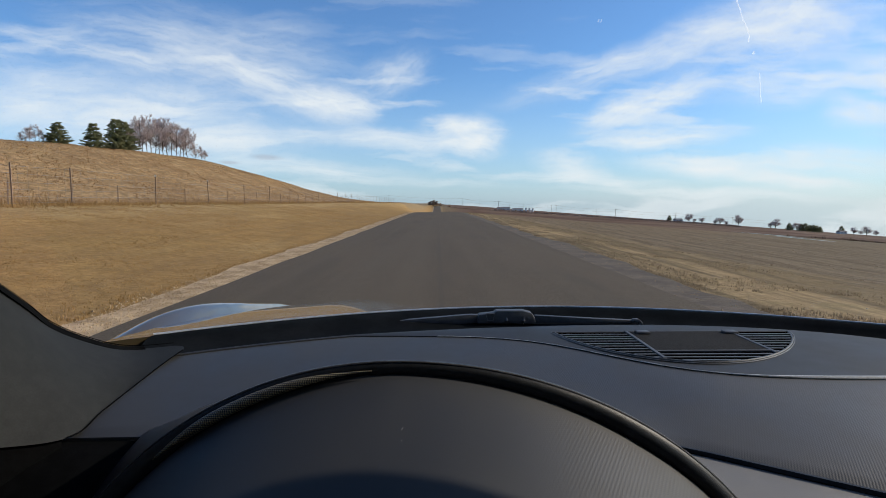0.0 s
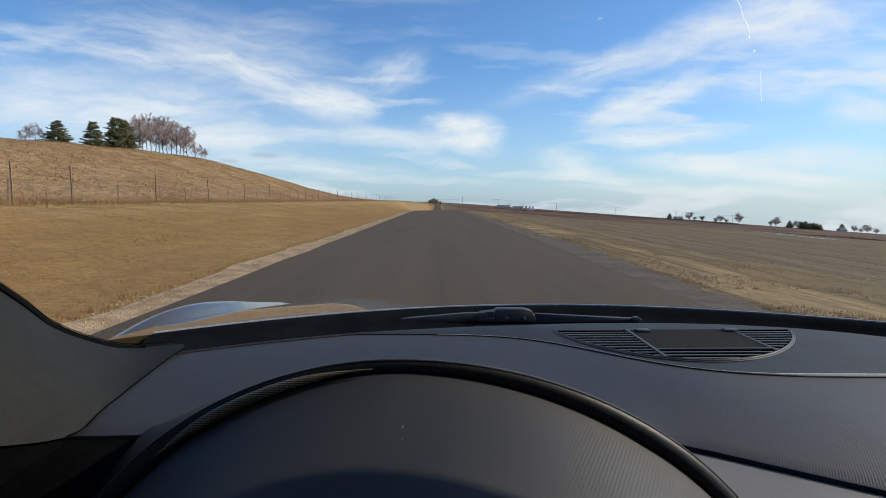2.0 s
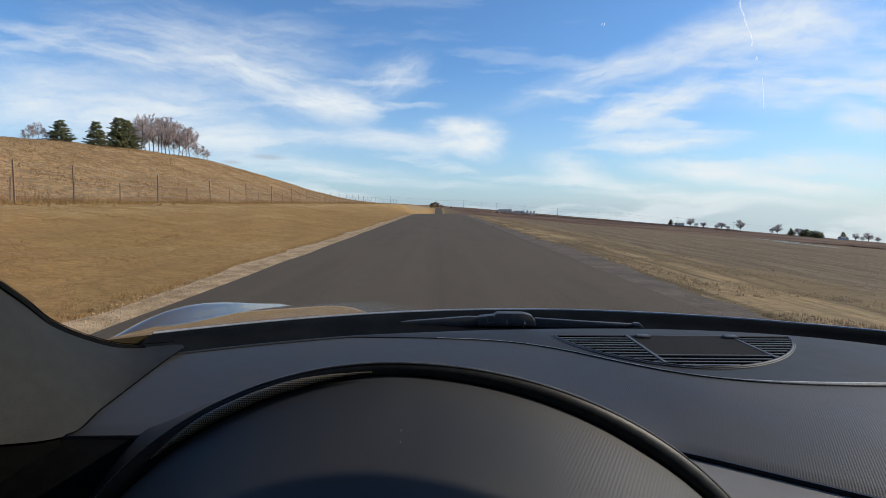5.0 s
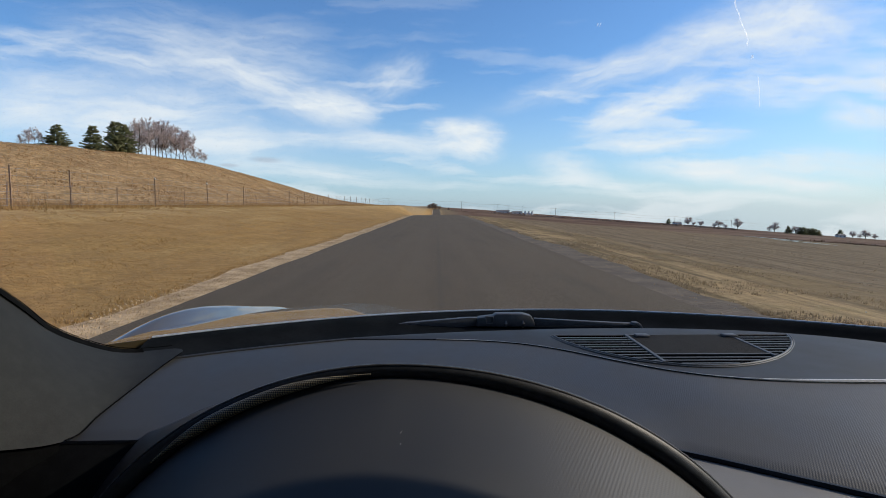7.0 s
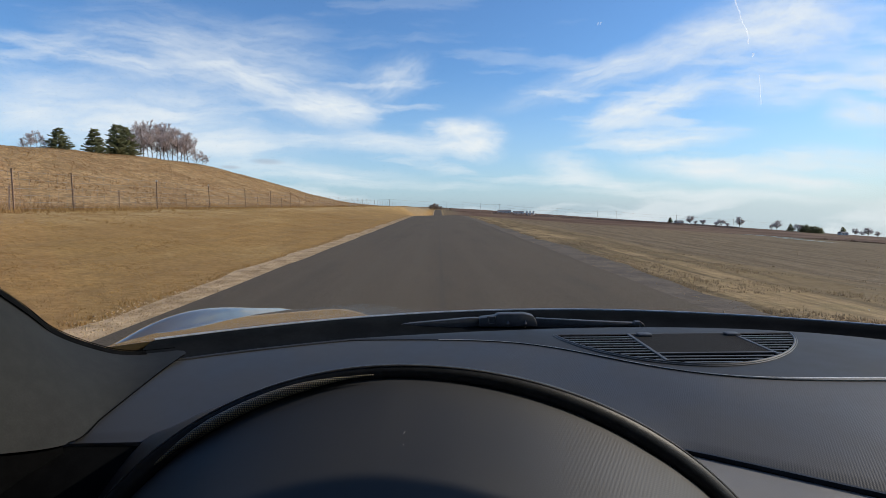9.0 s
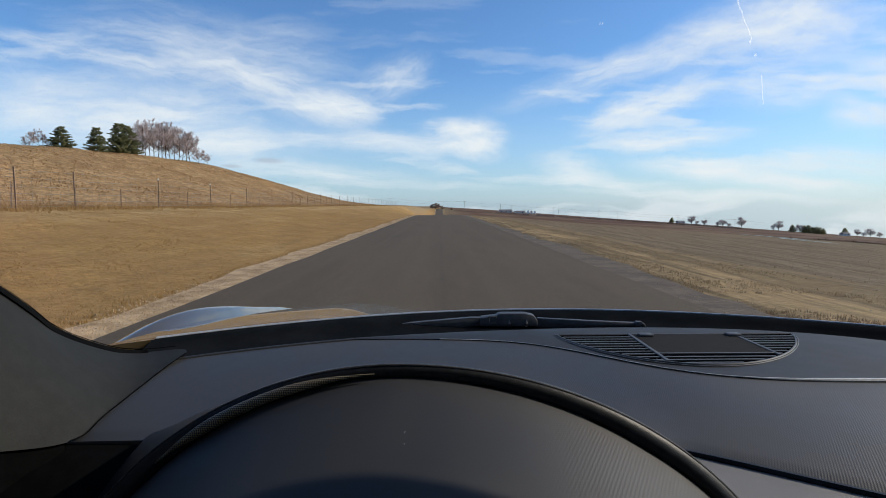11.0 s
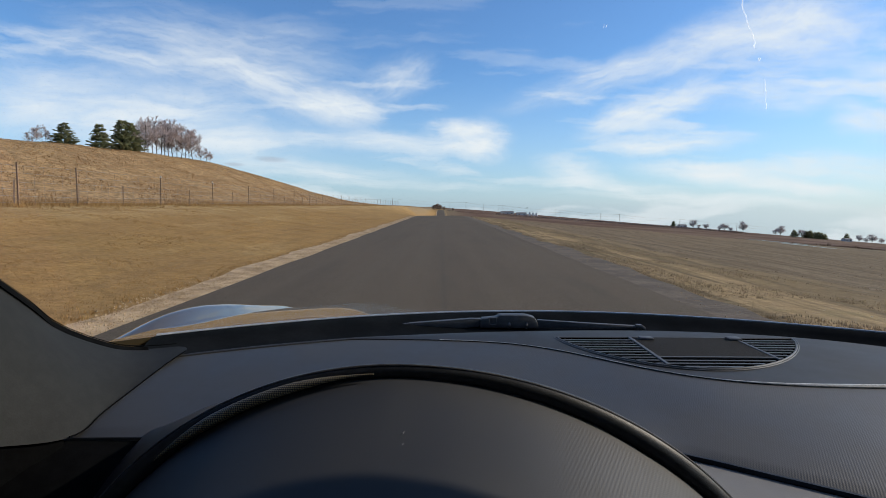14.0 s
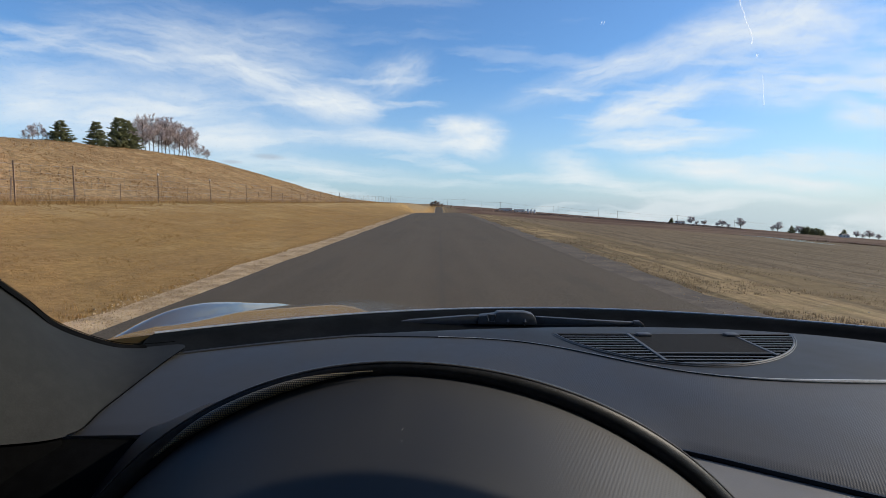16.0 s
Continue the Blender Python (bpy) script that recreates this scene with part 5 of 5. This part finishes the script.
# ---- things along the first stretch of the road ----


def tube_gate(x, y0, y1):
    z = land_z(x, (y0 + y1) / 2, False)
    t = thing("field_gate", (x, y0, z), "dark tubular steel field gate between timber posts", "gate")
    for k in range(5):
        put("rail", tube([(x, y0 + 0.25, z + 0.25 + 0.27 * k), (x, y1 - 0.25, z + 0.25 + 0.27 * k)], 0.024, 8), STEEL, t)
    for f in (0.0, 0.33, 0.67, 1.0):
        y = y0 + 0.25 + (y1 - y0 - 0.5) * f
        put("upright", tube([(x, y, z + 0.2), (x, y, z + 1.38)], 0.022, 8), STEEL, t)
    for y in (y0, y1):
        put("gate_post", block((x, y, z + 0.75), (0.16, 0.16, 1.7), 0.015), POLE, t, "weathered square timber post")
    return t


tube_gate(-13.6, -181.5, -177.0)


def lookout(x, y):
    z = land_z(x, y)
    t = thing("lookout_tower", (x, y, z), "grey steel lookout platform with railing and ladder", "tower")
    for sx in (-0.9, 0.9):
        for sy in (-0.9, 0.9):
            put("leg", tube([(x + 1.3 * sx, y + 1.3 * sy, z - 0.2), (x + sx, y + sy, z + 5.2)], 0.06, 6), WIRE, t)
    put("platform", block((x, y, z + 5.2), (2.2, 2.2, 0.15), 0.02), POLE, t)
    for h in (0.5, 1.0):
        for a, b in (((-1, -1), (1, -1)), ((1, -1), (1, 1)), ((1, 1), (-1, 1)), ((-1, 1), (-1, -1))):
            put("railing", tube([(x + a[0] * 1.05, y + a[1] * 1.05, z + 5.2 + h), (x + b[0] * 1.05, y + b[1] * 1.05, z + 5.2 + h)], 0.03, 6), WIRE, t)
    ladder = put("ladder", tube([(x + 2.1, y - 0.25, z), (x + 1.1, y - 0.25, z + 5.3)], 0.03, 6), WIRE, t)
    put("ladder_rail", tube([(x + 2.1, y + 0.25, z), (x + 1.1, y + 0.25, z + 5.3)], 0.03, 6), WIRE, ladder)
    for k in range(14):
        f = (k + 0.5) / 14
        put("rung", tube([(x + 2.1 - f, y - 0.25, z + 5.3 * f), (x + 2.1 - f, y + 0.25, z + 5.3 * f)], 0.018, 5), WIRE, ladder)
    return t


lookout(-39.0, -131.0)
for x, y, s in ((-40, -142, 1.6), (-38.5, -135, 1.9)):
    plant(SPRUCE[0], x, y, s, x * 9, "tall dark green spruce beside the lookout tower", "spruces by the tower", 0.05, 1.25)
plant(BARE[1], -40, -105, 1.35, 40, "spreading bare tree alone on the hill", "", 0.05)
plant(BARE[0], -41, -98, 0.7, 75, "small bare tree beside the larger one", "", 0.05)
for x, y, s in ((-13, -203, 0.85), (-17, -212, 1.0), (-12.5, -222, 0.7), (-19, -230, 0.9), (-15, -241, 0.8)):
    plant(THICKET, x, y, s, x * 31, "dense leafless thicket beside the road", "roadside thicket", 0.1)

# ---- the village edge beyond the hill ----
rng = random.Random(19)
for k in range(14):
    x, y = -470 + 17 * k + rng.uniform(-5, 5), 600 + rng.uniform(-25, 25)
    if k % 4 == 3:
        plant(SPRUCE[0], x, y, rng.uniform(2.6, 3.6), 40 * k, "dark evergreen in the tree line beyond the field", "tree line behind the hill", 0.3)
    else:
        plant(FAR_BARE[k % 2], x, y, rng.uniform(0.8, 1.2), 70 * k, "bare tree in the tree line beyond the field", "tree line behind the hill", 0.3)
for k in range(4):
    shed(-230 + 34 * k, 640 + 8 * k, 12, 9, 4.5, "pale house on the far side of the field")

# ---- grass, weeds and stones ----


def tufts(name, count, region, height, width, blades, material, label, seed, along=None):
    """Many small tufts of upright blades, joined into one mesh."""
    rng = random.Random(seed)
    verts, faces = [], []
    made = 0
    while made < count:
        x, y = region(rng)
        h = height * rng.uniform(0.5, 1.4)
        z = land_z(x, y)
        made += 1
        for b in range(blades):
            az = rng.uniform(0, 2 * math.pi)
            lean = rng.uniform(0.1, 0.8) * h
            ox, oy = rng.uniform(-1, 1) * width * 2.5, rng.uniform(-1, 1) * width * 2.5
            cx, cy = math.cos(az), math.sin(az)
            n = len(verts)
            verts += [(x + ox - cy * width * 0.5, y + oy + cx * width * 0.5, z - 0.02), (x + ox + cy * width * 0.5, y + oy - cx * width * 0.5, z - 0.02),
                      (x + ox + cx * lean, y + oy + cy * lean, z + h * rng.uniform(0.6, 1.0))]
            faces.append((n, n + 1, n + 2))
    me = bpy.data.meshes.new(name)
    me.from_pydata(verts, [], faces)
    me.materials.append(material)
    return tagged(new(name, me), label, "grass", kind="stuff")


def near_first(rng, a, b):
    return a + (b - a) * rng.random() ** 1.8


def patchy(rng, pick, scale, cut):
    for _ in range(12):
        x, y = pick(rng)
        if noise.noise(Vector((x * scale, y * scale, 2))) > cut:
            break
    return x, y


tufts("verge_grass", 42000, lambda r: (r.uniform(-14, -3.7), near_first(r, 2.5, 45)), 0.022, 0.016, 4, STRAW, "short straw-coloured mown verge grass", 1)
tufts("hill_grass", 52000, lambda r: patchy(r, lambda q: (q.uniform(-46, -15.5), q.uniform(8, 190)), 0.3, -0.25), 0.11, 0.035, 4, RUSSET, "tall russet unmown grass on the hill", 2)
tufts("hill_weeds", 4200, lambda r: (-15.6 - abs(r.gauss(0, 1.3)), near_first(r, 8, 130)), 0.30, 0.016, 5, RUSSET, "russet upright weeds behind the fence", 14)
tufts("fence_weeds", 5200, lambda r: (-14 + r.gauss(0, 0.55), near_first(r, 6, 240)), 0.17, 0.022, 5, STRAW, "tall dry weeds along the fence foot", 3)
tufts("roadside_grass", 14000, lambda r: patchy(r, lambda q: (3.55 + 3.6 * q.random() ** 1.4, near_first(q, 2.5, 120)), 0.7, -0.08), 0.030, 0.014, 5, STUBBLE, "patchy dry grass beside the dirt shoulder", 4)
tufts("field_stubble", 15000, lambda r: (8 + 0.76 * int(r.random() ** 1.6 * 90) + r.gauss(0, 0.08), near_first(r, 3, 130)), 0.028, 0.018, 3, STUBBLE, "rows of cut corn stubble in the field", 5)


tufts("marsh_reeds", 6000, lambda r: (r.gauss(86, 9), 128 + r.gauss(0, 22)), 0.5, 0.16, 4, REED, "brown reeds around the wet hollow", 8)


tufts("cattail_grass", 3000, lambda r: (r.uniform(-13, -7.5), r.uniform(-262, -205)), 1.1, 0.03, 5, STRAW, "tall straw-coloured cattails in front of the thicket", 9)


tufts("roadside_brush", 5000, lambda r: (r.uniform(62, 330), JUNCTION + 22 + r.gauss(0, 5)), 1.6, 0.9, 4, RUST, "dark brush along the far cross road", 10)


def pebbles(name, count, region, label, material, seed):
    rng = random.Random(seed)
    verts, faces = [], []
    for i in range(count):
        x, y = region(rng)
        r = rng.uniform(0.005, 0.011) if rng.random() < 0.8 else rng.uniform(0.011, 0.02)
        z = road_z(y) + 0.03
        n = len(verts)
        a0 = rng.uniform(0, 6)
        verts += [(x + r * math.cos(a0 + k * 1.57) * rng.uniform(0.7, 1.2), y + r * math.sin(a0 + k * 1.57) * rng.uniform(0.7, 1.2), z - 0.012) for k in range(4)]
        verts.append((x, y, z + r * 0.45))
        faces += [(n + k, n + (k + 1) % 4, n + 4) for k in range(4)]
    me = bpy.data.meshes.new(name)
    me.from_pydata(verts, [], faces)
    me.materials.append(material)
    return tagged(new(name, me), label, "gravel", kind="stuff")


pebbles("gravel_stones", 14000, lambda r: (r.gauss(ROAD_L - 0.28, 0.20), near_first(r, 2.5, 70)), "loose pale roadside stones", GRAVEL, 6)
pebbles("roadside_stones", 500, lambda r: (r.gauss(ROAD_R + 0.35, 0.35), near_first(r, 2.5, 60)), "scattered stones on the dirt shoulder", GRAVEL, 7)
